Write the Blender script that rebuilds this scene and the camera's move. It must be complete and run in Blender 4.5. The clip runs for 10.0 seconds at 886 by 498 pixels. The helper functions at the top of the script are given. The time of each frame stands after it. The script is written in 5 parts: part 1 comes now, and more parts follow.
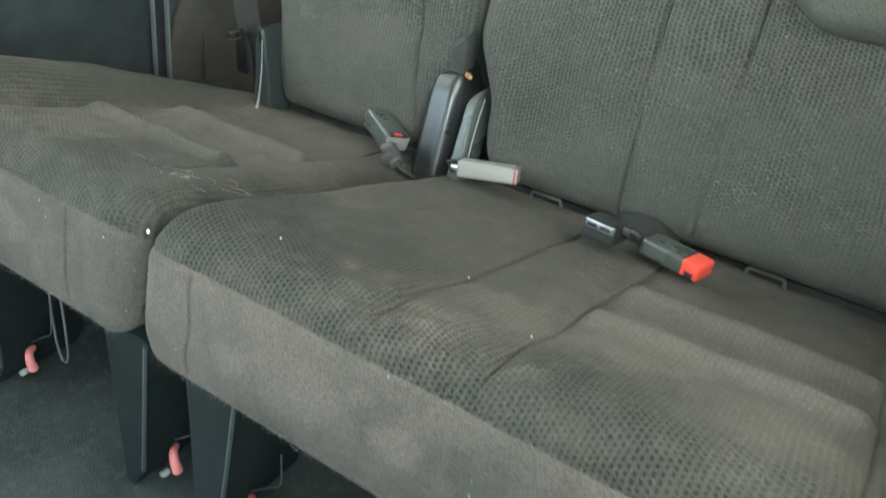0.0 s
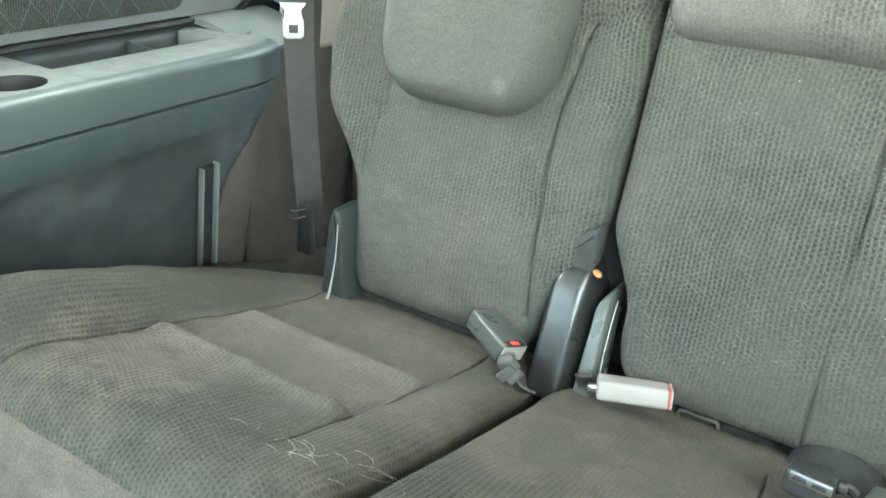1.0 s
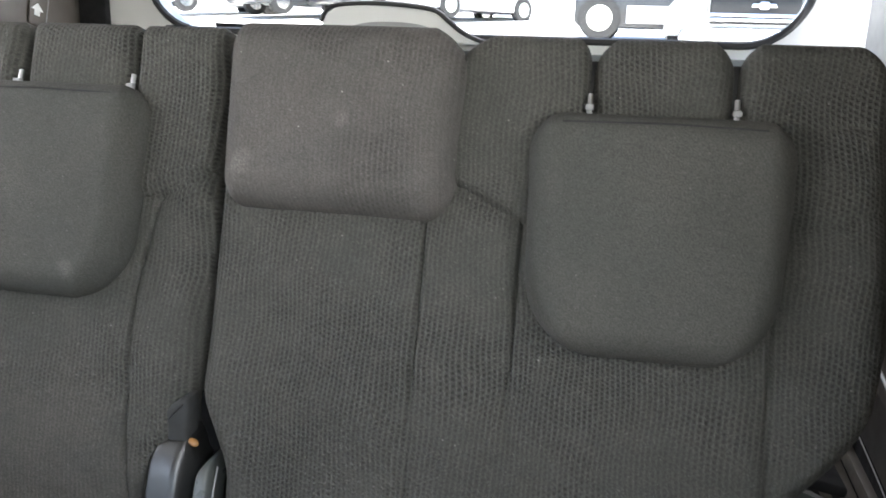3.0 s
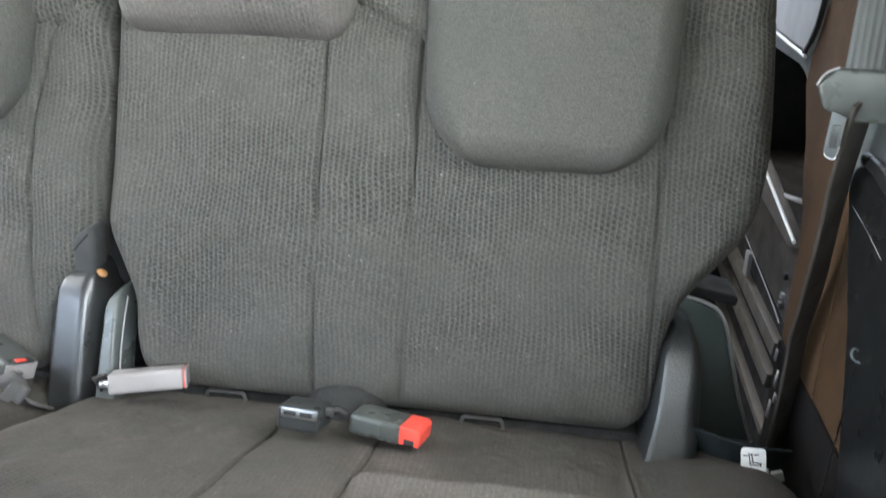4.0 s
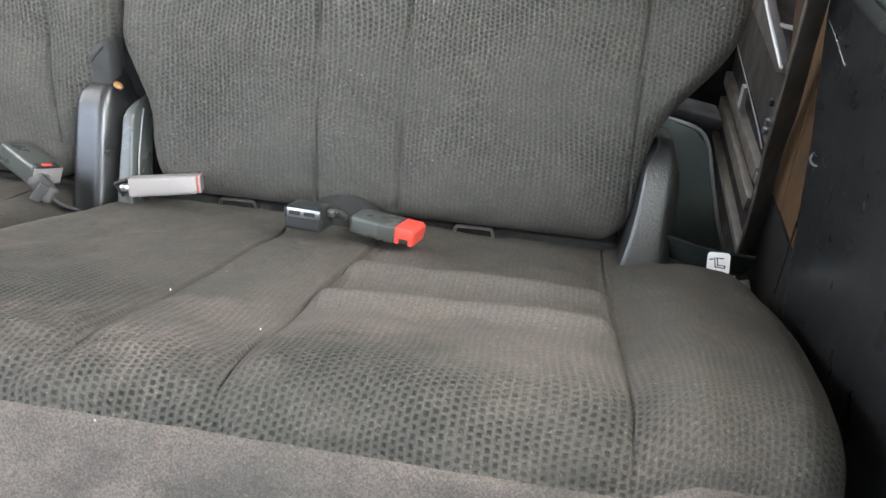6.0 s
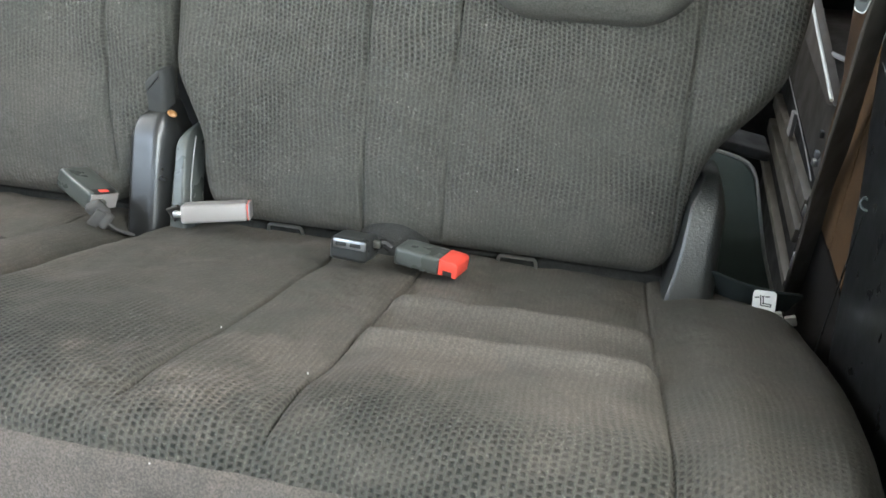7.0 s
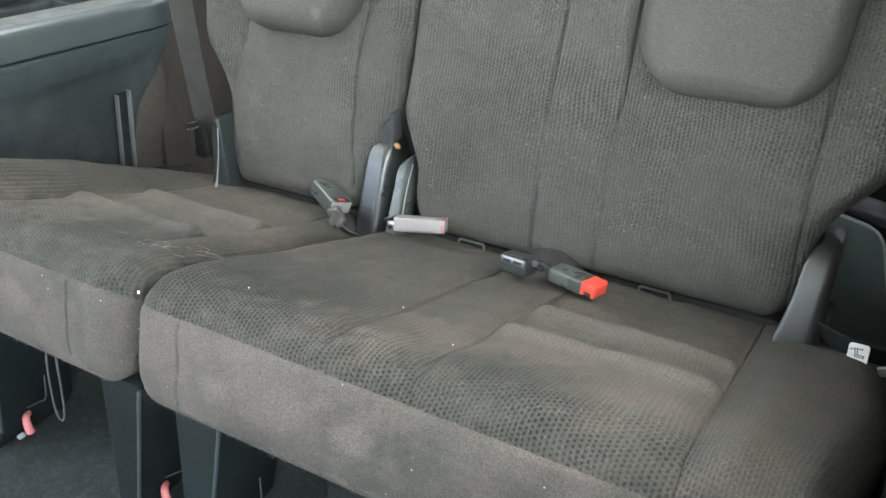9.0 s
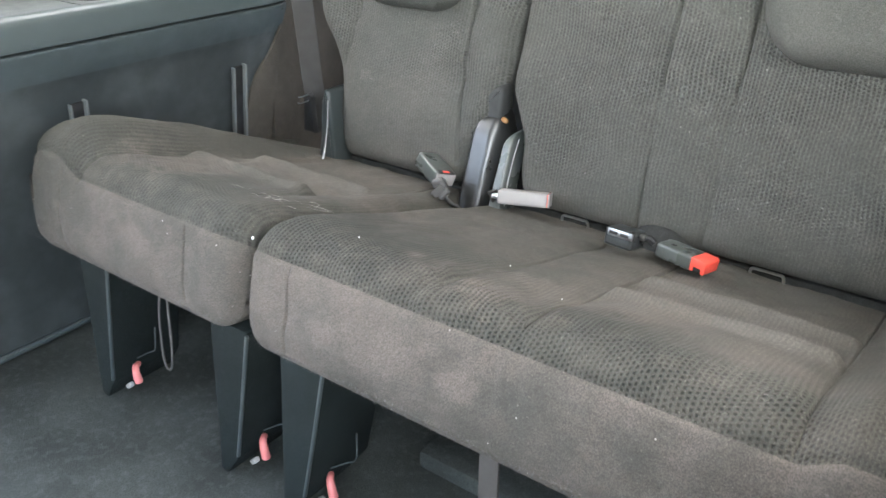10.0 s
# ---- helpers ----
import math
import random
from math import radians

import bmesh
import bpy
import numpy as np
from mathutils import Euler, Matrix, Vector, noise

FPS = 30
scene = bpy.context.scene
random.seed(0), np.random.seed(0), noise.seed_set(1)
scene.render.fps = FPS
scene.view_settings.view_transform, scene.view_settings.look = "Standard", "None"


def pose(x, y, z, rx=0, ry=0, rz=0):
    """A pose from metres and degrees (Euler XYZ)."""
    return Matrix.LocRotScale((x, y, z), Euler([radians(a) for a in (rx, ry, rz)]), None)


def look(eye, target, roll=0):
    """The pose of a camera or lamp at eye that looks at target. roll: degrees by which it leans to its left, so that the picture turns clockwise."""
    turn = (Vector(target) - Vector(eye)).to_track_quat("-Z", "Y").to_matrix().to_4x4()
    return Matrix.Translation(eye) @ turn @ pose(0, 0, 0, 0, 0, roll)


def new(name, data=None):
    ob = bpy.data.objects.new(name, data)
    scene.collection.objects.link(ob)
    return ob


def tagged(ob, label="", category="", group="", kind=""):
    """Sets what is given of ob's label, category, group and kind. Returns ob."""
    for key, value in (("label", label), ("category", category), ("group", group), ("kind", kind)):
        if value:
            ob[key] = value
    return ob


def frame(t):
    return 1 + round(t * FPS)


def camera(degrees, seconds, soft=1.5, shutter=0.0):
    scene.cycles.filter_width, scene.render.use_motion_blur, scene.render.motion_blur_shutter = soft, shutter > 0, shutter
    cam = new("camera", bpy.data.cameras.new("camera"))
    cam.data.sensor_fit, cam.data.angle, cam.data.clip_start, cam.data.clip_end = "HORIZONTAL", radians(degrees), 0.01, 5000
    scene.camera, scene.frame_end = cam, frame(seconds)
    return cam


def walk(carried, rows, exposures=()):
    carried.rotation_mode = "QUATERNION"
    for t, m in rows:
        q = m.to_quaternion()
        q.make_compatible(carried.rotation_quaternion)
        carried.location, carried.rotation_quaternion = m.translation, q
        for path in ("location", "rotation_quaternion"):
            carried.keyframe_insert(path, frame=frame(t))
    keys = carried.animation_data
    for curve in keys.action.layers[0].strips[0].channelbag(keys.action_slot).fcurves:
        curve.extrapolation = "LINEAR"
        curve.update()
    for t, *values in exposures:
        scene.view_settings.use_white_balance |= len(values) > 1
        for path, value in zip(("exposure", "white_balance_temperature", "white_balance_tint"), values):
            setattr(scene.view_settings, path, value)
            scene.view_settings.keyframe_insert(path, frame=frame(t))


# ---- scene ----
cam = camera(57.7, 10.0, shutter=0.2)
PATH = [
    (0, (0.552, -0.837, 0.769), (-0.388, 0.598, -0.326), 3.3),
    (0.5, (0.406, -0.768, 0.788), (-0.532, 0.721, -0.162), 3.3),
    (1, (0.279, -0.755, 0.801), (-0.645, 0.79, -0.071), 3.1),
    (1.5, (0.268, -0.719, 0.869), (-0.658, 0.827, 0.002), 2.4),
    (1.8, (0.316, -0.708, 0.865), (-0.646, 0.885, 0.132), 1.7),
    (2, (0.305, -0.730, 0.864), (-0.467, 1.007, 0.242), 3.5),
    (2.1, (0.327, -0.723, 0.866), (-0.387, 1.050, 0.277), 3.0),
    (2.2, (0.343, -0.718, 0.868), (-0.310, 1.086, 0.303), 2.8),
    (2.3, (0.363, -0.713, 0.875), (-0.249, 1.108, 0.319), 2.6),
    (2.4, (0.372, -0.711, 0.862), (-0.186, 1.140, 0.351), 2.8),
    (2.5, (0.377, -0.715, 0.863), (-0.13, 1.153, 0.36), 2.9),
    (2.7, (0.402, -0.713, 0.853), (-0.044, 1.175, 0.368), 2.7),
    (3.8, (0.484, -0.732, 0.736), (0.219, 1.175, 0.195), 1.9),
    (3.9, (0.483, -0.74, 0.731), (0.239, 1.15, 0.125), 2.2),
    (4, (0.494, -0.742, 0.723), (0.242, 1.129, 0.06), 1.9),
    (4.5, (0.512, -0.771, 0.69), (0.267, 1.043, -0.116), 1.8),
    (5, (0.519, -0.802, 0.683), (0.28, 0.969, -0.213), 2.2),
    (5.2, (0.526, -0.805, 0.685), (0.288, 0.958, -0.228), 2.4),
    (6.3, (0.53, -0.81, 0.702), (0.245, 0.911, -0.277), 2.6),
    (6.5, (0.529, -0.811, 0.706), (0.222, 0.909, -0.266), 2.4),
    (7, (0.525, -0.801, 0.729), (0.161, 0.908, -0.244), 1.9),
    (7.5, (0.489, -0.792, 0.77), (0.043, 0.895, -0.208), 1.8),
    (8, (0.46, -0.834, 0.785), (-0.176, 0.784, -0.204), 0.8),
    (8.5, (0.53, -0.892, 0.798), (-0.236, 0.672, -0.186), 0.4),
    (9, (0.661, -0.96, 0.835), (-0.221, 0.572, -0.101), 0.2),
    (9.5, (0.607, -0.914, 0.757), (-0.367, 0.572, -0.162), 0.2),
    (10, (0.653, -0.995, 0.779), (-0.413, 0.435, -0.126), -0.1),
]
EXPO = [(0.0, 2.92, 6500, -6), (0.5, 3.53, 6500, -8), (1.0, 3.7, 6500, -8), (1.5, 3.68, 6450, -4), (2.0, 3.31, 6500, 15), (2.5, 1.84, 6600, 14), (4.0, 3.3, 6400, 9), (5.0, 3.4, 6600, 12), (6.5, 3.27, 6600, 9), (7.5, 3.08, 6450, 0), (8.0, 3.13, 6380, -4), (8.5, 3.37, 6450, -4), (9.3, 3.13, 6550, 9), (10.0, 3.34, 6550, 9)]
walk(cam, [(t, look(eye, target, roll)) for t, eye, target, roll in PATH], EXPO)

# ---- light ----
world = bpy.data.worlds.new("overcast_sky")
scene.world = world
world.use_nodes = True
sky = world.node_tree.nodes.new("ShaderNodeTexSky")
sky.sky_type, sky.sun_disc = "NISHITA", False
sky.sun_elevation, sky.sun_rotation = radians(69), radians(180)
world.node_tree.links.new(sky.outputs[0], world.node_tree.nodes["Background"].inputs[0])
world.node_tree.nodes["Background"].inputs[1].default_value = 0.15

sun_data = bpy.data.lights.new("sun", "SUN")
sun_data.energy, sun_data.angle, sun_data.color = 5.0, radians(12), (1.0, 0.96, 0.9)
sun = new("sun", sun_data)
sun.matrix_world = look((0.3, -2.2, 6), (0, 0, 0))


def opening_light(name, eye, target, sx, sy, watts, colour=(1, 1, 1)):
    """Skylight that comes in through an opening of the van."""
    d = bpy.data.lights.new(name, "AREA")
    d.shape, d.size, d.size_y, d.energy, d.color = "RECTANGLE", sx, sy, watts, colour
    ob = new(name, d)
    ob.matrix_world = look(eye, target)
    return ob


opening_light("door_skylight", (1.10, -1.15, 0.95), (0.25, -0.30, 0.30), 1.0, 0.56, 3.45, (0.97, 1.0, 0.955))
opening_light("left_door_skylight", (-0.98, -1.35, 0.90), (0.2, -0.25, 0.35), 1.1, 0.60, 1.02, (1.0, 0.97, 0.91))
opening_light("left_quarter_skylight", (-0.68, -0.22, 0.96), (0.1, -0.16, 0.30), 0.75, 0.26, 1.15)
opening_light("right_quarter_skylight", (0.93, -0.22, 0.98), (0.1, -0.15, 0.30), 0.75, 0.26, 1.73)
opening_light("windscreen_skylight", (0.13, -3.1, 0.95), (0.13, 0, 0.6), 1.3, 0.5, 0.51)
opening_light("rear_skylight", (0.13, 0.78, 1.02), (0.13, -0.6, 0.55), 1.1, 0.26, 1.02)


# ---- materials ----
def material(name):
    m = bpy.data.materials.new(name)
    m.use_nodes = True
    nt = m.node_tree
    return m, nt, nt.nodes["Principled BSDF"]


def node(nt, kind, **kw):
    n = nt.nodes.new(kind)
    for k, v in kw.items():
        if k == "operation":
            n.operation = v
        elif k == "blend":
            n.data_type, n.blend_type = "RGBA", v
        elif k == "scale":
            n.inputs["Scale"].default_value = v
        elif k == "detail":
            n.inputs["Detail"].default_value = v
        elif k == "rough":
            n.inputs["Roughness"].default_value = v
    return n


def math_node(nt, op, a, b=None, c=None):
    n = node(nt, "ShaderNodeMath", operation=op)
    for i, v in enumerate((a, b, c)):
        if v is None:
            continue
        if isinstance(v, (int, float)):
            n.inputs[i].default_value = v
        else:
            nt.links.new(v, n.inputs[i])
    return n.outputs[0]


def mapped(nt, v, a, b, c, d):
    n = nt.nodes.new("ShaderNodeMapRange")
    n.interpolation_type = "SMOOTHSTEP"
    nt.links.new(v, n.inputs[0])
    for i, val in enumerate((a, b, c, d)):
        n.inputs[i + 1].default_value = val
    return n.outputs[0]


def mix_colour(nt, fac, a, b, kind="MIX"):
    n = node(nt, "ShaderNodeMix", blend=kind)
    if isinstance(fac, (int, float)):
        n.inputs[0].default_value = fac
    else:
        nt.links.new(fac, n.inputs[0])
    for i, v in ((6, a), (7, b)):
        if isinstance(v, tuple):
            n.inputs[i].default_value = (*v, 1)
        else:
            nt.links.new(v, n.inputs[i])
    return n.outputs[2]


def noise_value(nt, coords, scale, detail=3.0, rough=0.55):
    n = node(nt, "ShaderNodeTexNoise", scale=scale, detail=detail, rough=rough)
    nt.links.new(coords, n.inputs["Vector"])
    return n.outputs[0]


def bump(nt, bsdf, height, strength, distance, after=None):
    n = nt.nodes.new("ShaderNodeBump")
    n.inputs["Strength"].default_value, n.inputs["Distance"].default_value = strength, distance
    nt.links.new(height, n.inputs["Height"])
    if after is not None:
        nt.links.new(after, n.inputs["Normal"])
    nt.links.new(n.outputs[0], bsdf.inputs["Normal"])
    return n.outputs[0]


def fabric(name, colour, dots=1.0, low=0.25, lint=1.0, spots=(), pitch=(0.0053, 0.0053), worn=None, mottle=1.0, wear_scale=8.0, fresh=None, deep=0.80, foot=None, lit_edges=()):
    """Woven velour: columns of small pits, staggered from column to column, between pale ribs, worn flat in places,
    with dust, stains and lint.
    worn: where along y the pits give way to flattened pile; fresh: the darker colour of the pitted cloth and the outer
    bolsters;
    foot: heights between which the pits come up out of the worn lower edge; lit_edges: puffed edges (y) whose light is
    painted in as pale bands."""
    m, nt, bsdf = material(name)
    tc = nt.nodes.new("ShaderNodeTexCoord")
    uv, ob = tc.outputs["UV"], tc.outputs["Object"]
    sep = nt.nodes.new("ShaderNodeSeparateXYZ")
    nt.links.new(uv, sep.inputs[0])
    fine = math_node(nt, "SUBTRACT", noise_value(nt, ob, 330.0, 2.0), 0.5)
    warp = math_node(nt, "SUBTRACT", noise_value(nt, uv, 7.0, 1.0), 0.5)
    warp2 = math_node(nt, "SUBTRACT", noise_value(nt, ob, 9.0, 1.0), 0.5)
    u = math_node(nt, "DIVIDE", math_node(nt, "ADD", sep.outputs[0], math_node(nt, "MULTIPLY", warp, 0.026)), pitch[0])
    v = math_node(nt, "DIVIDE", math_node(nt, "ADD", sep.outputs[1], math_node(nt, "MULTIPLY", warp2, 0.030)), pitch[1])
    half = math_node(nt, "MULTIPLY", math_node(nt, "FLOOR", u), 0.5)
    fu = math_node(nt, "ABSOLUTE", math_node(nt, "SUBTRACT", math_node(nt, "FRACT", u), 0.5))
    fv = math_node(nt, "ABSOLUTE", math_node(nt, "SUBTRACT", math_node(nt, "FRACT", math_node(nt, "ADD", v, half)), 0.5))
    du = math_node(nt, "POWER", math_node(nt, "MULTIPLY", fu, 1.06), 4.0)
    dv = math_node(nt, "POWER", math_node(nt, "MULTIPLY", fv, 0.98), 4.0)
    dist = math_node(nt, "POWER", math_node(nt, "ADD", du, dv), 0.25)
    dist = math_node(nt, "ADD", dist, math_node(nt, "MULTIPLY", fine, 0.34))
    pit = mapped(nt, dist, 0.13, 0.38, 1.0, 0.0)
    tuft = mapped(nt, math_node(nt, "ADD", math_node(nt, "SUBTRACT", fu, math_node(nt, "MULTIPLY", fv, 0.35)), math_node(nt, "MULTIPLY", fine, 0.7)), 0.26, 0.48, 0.0, 1.0)
    wear = mapped(nt, noise_value(nt, ob, wear_scale, 3.0, 0.6), 0.40, 0.62, low, 1.0)
    wear = math_node(nt, "MULTIPLY", wear, mapped(nt, noise_value(nt, ob, 48.0, 2.0), 0.34, 0.58, 0.62, 1.0))
    if worn:
        place = nt.nodes.new("ShaderNodeSeparateXYZ")
        nt.links.new(ob, place.inputs[0])
        along = math_node(nt, "ADD", place.outputs[1], math_node(nt, "MULTIPLY", math_node(nt, "SUBTRACT", noise_value(nt, ob, 7.0, 4.0, 0.6), 0.5), 0.22))
        wear = math_node(nt, "MULTIPLY", wear, mapped(nt, place.outputs[0], 0.57, 0.63, 1.0, 0.45))
        along = math_node(nt, "ADD", along, math_node(nt, "SUBTRACT", mapped(nt, place.outputs[0], 0.17, 0.27, 0.0, 0.085), 0.085))
        wear = math_node(nt, "MULTIPLY", wear, mapped(nt, along, worn[0], worn[1], 1.0, worn[2]))
        # Both outer bolsters take the darker fresh colour, whatever their pits.
        keep = math_node(nt, "MAXIMUM", wear, mapped(nt, place.outputs[0], 0.57, 0.61, 0.0, 0.5))
        keep = math_node(nt, "MAXIMUM", keep, mapped(nt, place.outputs[0], -0.345, -0.325, 0.75, 0.0))
        wear = math_node(nt, "MULTIPLY", wear, mapped(nt, place.outputs[0], -0.02, 0.0, 0.62, 1.0))
    if foot:
        place = nt.nodes.new("ShaderNodeSeparateXYZ")
        nt.links.new(ob, place.inputs[0])
        up = math_node(nt, "ADD", place.outputs[2], math_node(nt, "MULTIPLY", math_node(nt, "SUBTRACT", noise_value(nt, ob, 8.0, 3.0), 0.5), 0.16))
        up = math_node(nt, "SUBTRACT", up, mapped(nt, place.outputs[0], -0.10, 0.0, 0.10, 0.0))
        wear = math_node(nt, "MULTIPLY", wear, mapped(nt, up, foot[0], foot[1], 0.12, 1.0))
    if not worn:
        keep = wear
    pit = math_node(nt, "MULTIPLY", math_node(nt, "MULTIPLY", pit, wear), dots)
    tuft = math_node(nt, "MULTIPLY", math_node(nt, "MULTIPLY", tuft, wear), dots)
    line = math_node(nt, "ABSOLUTE", math_node(nt, "SUBTRACT", math_node(nt, "FRACT", u), 0.5))
    rib = math_node(nt, "MULTIPLY", mapped(nt, math_node(nt, "ADD", line, math_node(nt, "MULTIPLY", fine, 0.5)), 0.12, 0.40, 1.0, 0.0), 0.26 * dots)
    stain = mapped(nt, noise_value(nt, ob, 7.5 if mottle > 1 else 5.0, 6.0, 0.68), *((0.40, 0.60) if mottle > 1 else (0.34, 0.66)), 0.0, 1.0)
    grain = noise_value(nt, ob, 620.0, 3.0, 0.75)
    dark = tuple(c * (1 - mottle * (0.36, 0.29, 0.33)[i]) for i, c in enumerate(colour))
    pale = tuple(c * (1 + mottle * (0.42, 0.33, 0.27)[i]) for i, c in enumerate(colour))
    base = mix_colour(nt, stain, dark, pale)
    blotch = mapped(nt, noise_value(nt, ob, 22.0, 5.0, 0.65), 0.50, 0.66, 0.0, 0.60 * min(1.0, mottle))
    base = mix_colour(nt, blotch, base, pale)
    smudge = mapped(nt, noise_value(nt, ob, 11.0, 6.0, 0.6), 0.53, 0.63, 0.0, 0.55 * min(1.0, mottle ** 2))
    base = mix_colour(nt, smudge, base, tuple(c * 0.62 for c in dark))
    if lit_edges:
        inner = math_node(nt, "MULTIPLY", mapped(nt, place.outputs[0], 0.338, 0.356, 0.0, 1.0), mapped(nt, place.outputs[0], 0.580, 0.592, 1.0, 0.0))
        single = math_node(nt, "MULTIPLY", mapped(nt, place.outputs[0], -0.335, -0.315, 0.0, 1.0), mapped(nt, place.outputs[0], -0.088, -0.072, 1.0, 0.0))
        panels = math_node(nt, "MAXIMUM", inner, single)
    # Pale band in front of each fold: light on the puffed crest, painted in.
    for at in lit_edges:
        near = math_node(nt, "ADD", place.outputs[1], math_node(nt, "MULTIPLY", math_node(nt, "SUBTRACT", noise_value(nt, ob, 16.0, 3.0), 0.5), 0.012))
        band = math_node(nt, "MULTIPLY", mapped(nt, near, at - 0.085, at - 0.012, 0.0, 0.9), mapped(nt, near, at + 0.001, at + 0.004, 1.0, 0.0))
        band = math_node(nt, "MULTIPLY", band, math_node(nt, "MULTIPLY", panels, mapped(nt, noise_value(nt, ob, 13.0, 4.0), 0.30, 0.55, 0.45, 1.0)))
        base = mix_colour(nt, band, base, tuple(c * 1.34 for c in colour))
    if fresh:
        base = mix_colour(nt, math_node(nt, "MULTIPLY", keep, 0.85), base, fresh)
    rough_edge = math_node(nt, "MULTIPLY", math_node(nt, "SUBTRACT", noise_value(nt, ob, 34.0, 4.0, 0.6), 0.5), 2.4)
    for x, y, z, r, tone in spots:
        d = nt.nodes.new("ShaderNodeVectorMath")
        d.operation = "DISTANCE"
        nt.links.new(ob, d.inputs[0])
        d.inputs[1].default_value = (x, y, z)
        near = math_node(nt, "ADD", math_node(nt, "DIVIDE", d.outputs["Value"], r), rough_edge)
        base = mix_colour(nt, mapped(nt, near, 0.35, 1.20, 0.75, 0.0), base, tuple(c * tone for c in pale))
    base = mix_colour(nt, mapped(nt, grain, 0.36, 0.64, 0.0, 0.66), base, tuple(c * 0.42 for c in colour))
    weave = fresh or colour
    base = mix_colour(nt, rib, base, tuple(c * 0.50 for c in colour))
    base = mix_colour(nt, math_node(nt, "MULTIPLY", tuft, 0.24), base, tuple(c * 2.3 for c in weave))
    base = mix_colour(nt, math_node(nt, "MULTIPLY", pit, deep), base, tuple(c * 0.22 for c in weave))
    fleck = mapped(nt, noise_value(nt, ob, 420.0, 1.0), 0.66, 0.74, 0.0, 0.22)
    base = mix_colour(nt, fleck, base, tuple(c * 2.3 for c in colour))
    vor = node(nt, "ShaderNodeTexVoronoi", scale=60.0)
    nt.links.new(ob, vor.inputs["Vector"])
    speck = mapped(nt, vor.outputs["Distance"], 0.035, 0.07, 0.6 * lint, 0.0)
    some = mapped(nt, noise_value(nt, ob, 14.0, 1.0), 0.50, 0.54, 0.0, 1.0)
    base = mix_colour(nt, math_node(nt, "MULTIPLY", speck, some), base, (0.50, 0.48, 0.44))
    nt.links.new(base, bsdf.inputs["Base Color"])
    bsdf.inputs["Roughness"].default_value = 0.92
    bsdf.inputs["Specular IOR Level"].default_value = 0.2
    bsdf.inputs["Sheen Weight"].default_value = 0.03
    bsdf.inputs["Sheen Roughness"].default_value = 0.5
    bsdf.inputs["Sheen Tint"].default_value = (0.75, 0.68, 0.60, 1)
    h = math_node(nt, "SUBTRACT", math_node(nt, "MULTIPLY", grain, 0.35), math_node(nt, "MULTIPLY", pit, 1.3))
    h = math_node(nt, "ADD", h, math_node(nt, "MULTIPLY", noise_value(nt, ob, 70.0, 3.0), 1.7))
    h = math_node(nt, "ADD", h, math_node(nt, "MULTIPLY", tuft, 0.5))
    bump(nt, bsdf, h, 0.85, 0.0015)
    return m


def plastic(name, colour, rough=0.45, grain=900.0, strength=0.25, dust=0.25, metallic=0.0):
    m, nt, bsdf = material(name)
    tc = nt.nodes.new("ShaderNodeTexCoord")
    ob = tc.outputs["Object"]
    d = mapped(nt, noise_value(nt, ob, 14.0, 4.0), 0.42, 0.75, 0.0, dust)
    base = mix_colour(nt, d, colour, tuple(min(1, c * 1.4 + 0.012) for c in colour))
    nt.links.new(base, bsdf.inputs["Base Color"])
    r = mapped(nt, noise_value(nt, ob, 30.0, 3.0), 0.3, 0.7, rough * 0.85, min(1, rough * 1.2))
    nt.links.new(r, bsdf.inputs["Roughness"])
    bsdf.inputs["Metallic"].default_value = metallic
    bump(nt, bsdf, noise_value(nt, ob, grain, 2.0), strength, 0.0006)
    return m


def ribbed(name, colour, scale):
    """Seat belt webbing with woven ribs along its length."""
    m, nt, bsdf = material(name)
    ob = nt.nodes.new("ShaderNodeTexCoord").outputs["Object"]
    wave = node(nt, "ShaderNodeTexWave")
    nt.links.new(ob, wave.inputs["Vector"])
    wave.inputs["Scale"].default_value = scale
    wave.inputs["Distortion"].default_value = 0.15
    rib = wave.outputs["Fac"]
    dirt = mapped(nt, noise_value(nt, ob, 25.0, 4.0), 0.3, 0.7, 0.75, 1.1)
    base = mix_colour(nt, rib, tuple(c * 0.72 for c in colour), tuple(c * 1.12 for c in colour))
    grey = mix_colour(nt, mapped(nt, dirt, 0.75, 1.1, 0.35, 0.0), base, tuple(c * 0.6 for c in colour))
    nt.links.new(grey, bsdf.inputs["Base Color"])
    bsdf.inputs["Roughness"].default_value = 0.7
    bump(nt, bsdf, rib, 0.6, 0.0008)
    return m


def carpet(name, colour, grit=600.0, contrast=0.5, dusty=0.12):
    m, nt, bsdf = material(name)
    ob = nt.nodes.new("ShaderNodeTexCoord").outputs["Object"]
    fine = noise_value(nt, ob, grit, 3.0, 0.7)
    big = noise_value(nt, ob, 6.0, 4.0)
    base = mix_colour(nt, mapped(nt, big, 0.3, 0.75, 0.0, 1.0), tuple(c * 0.7 for c in colour), tuple(c * 1.4 for c in colour))
    base = mix_colour(nt, mapped(nt, fine, 0.4, 0.65, 0.0, contrast), base, tuple(c * 0.4 for c in colour))
    dust = mapped(nt, noise_value(nt, ob, 70.0, 6.0, 0.7), 0.48, 0.66, 0.0, dusty)
    base = mix_colour(nt, dust, base, tuple(min(1, c * 1.9 + 0.006) for c in colour))
    lint = mapped(nt, noise_value(nt, ob, 170.0, 2.0, 0.6), 0.70, 0.76, 0.0, dusty)
    base = mix_colour(nt, lint, base, tuple(min(1, c * 2.6 + 0.02) for c in colour))
    nt.links.new(base, bsdf.inputs["Base Color"])
    bsdf.inputs["Roughness"].default_value = 0.95
    bsdf.inputs["Specular IOR Level"].default_value = 0.2
    bump(nt, bsdf, fine, 0.8, 0.003)
    return m


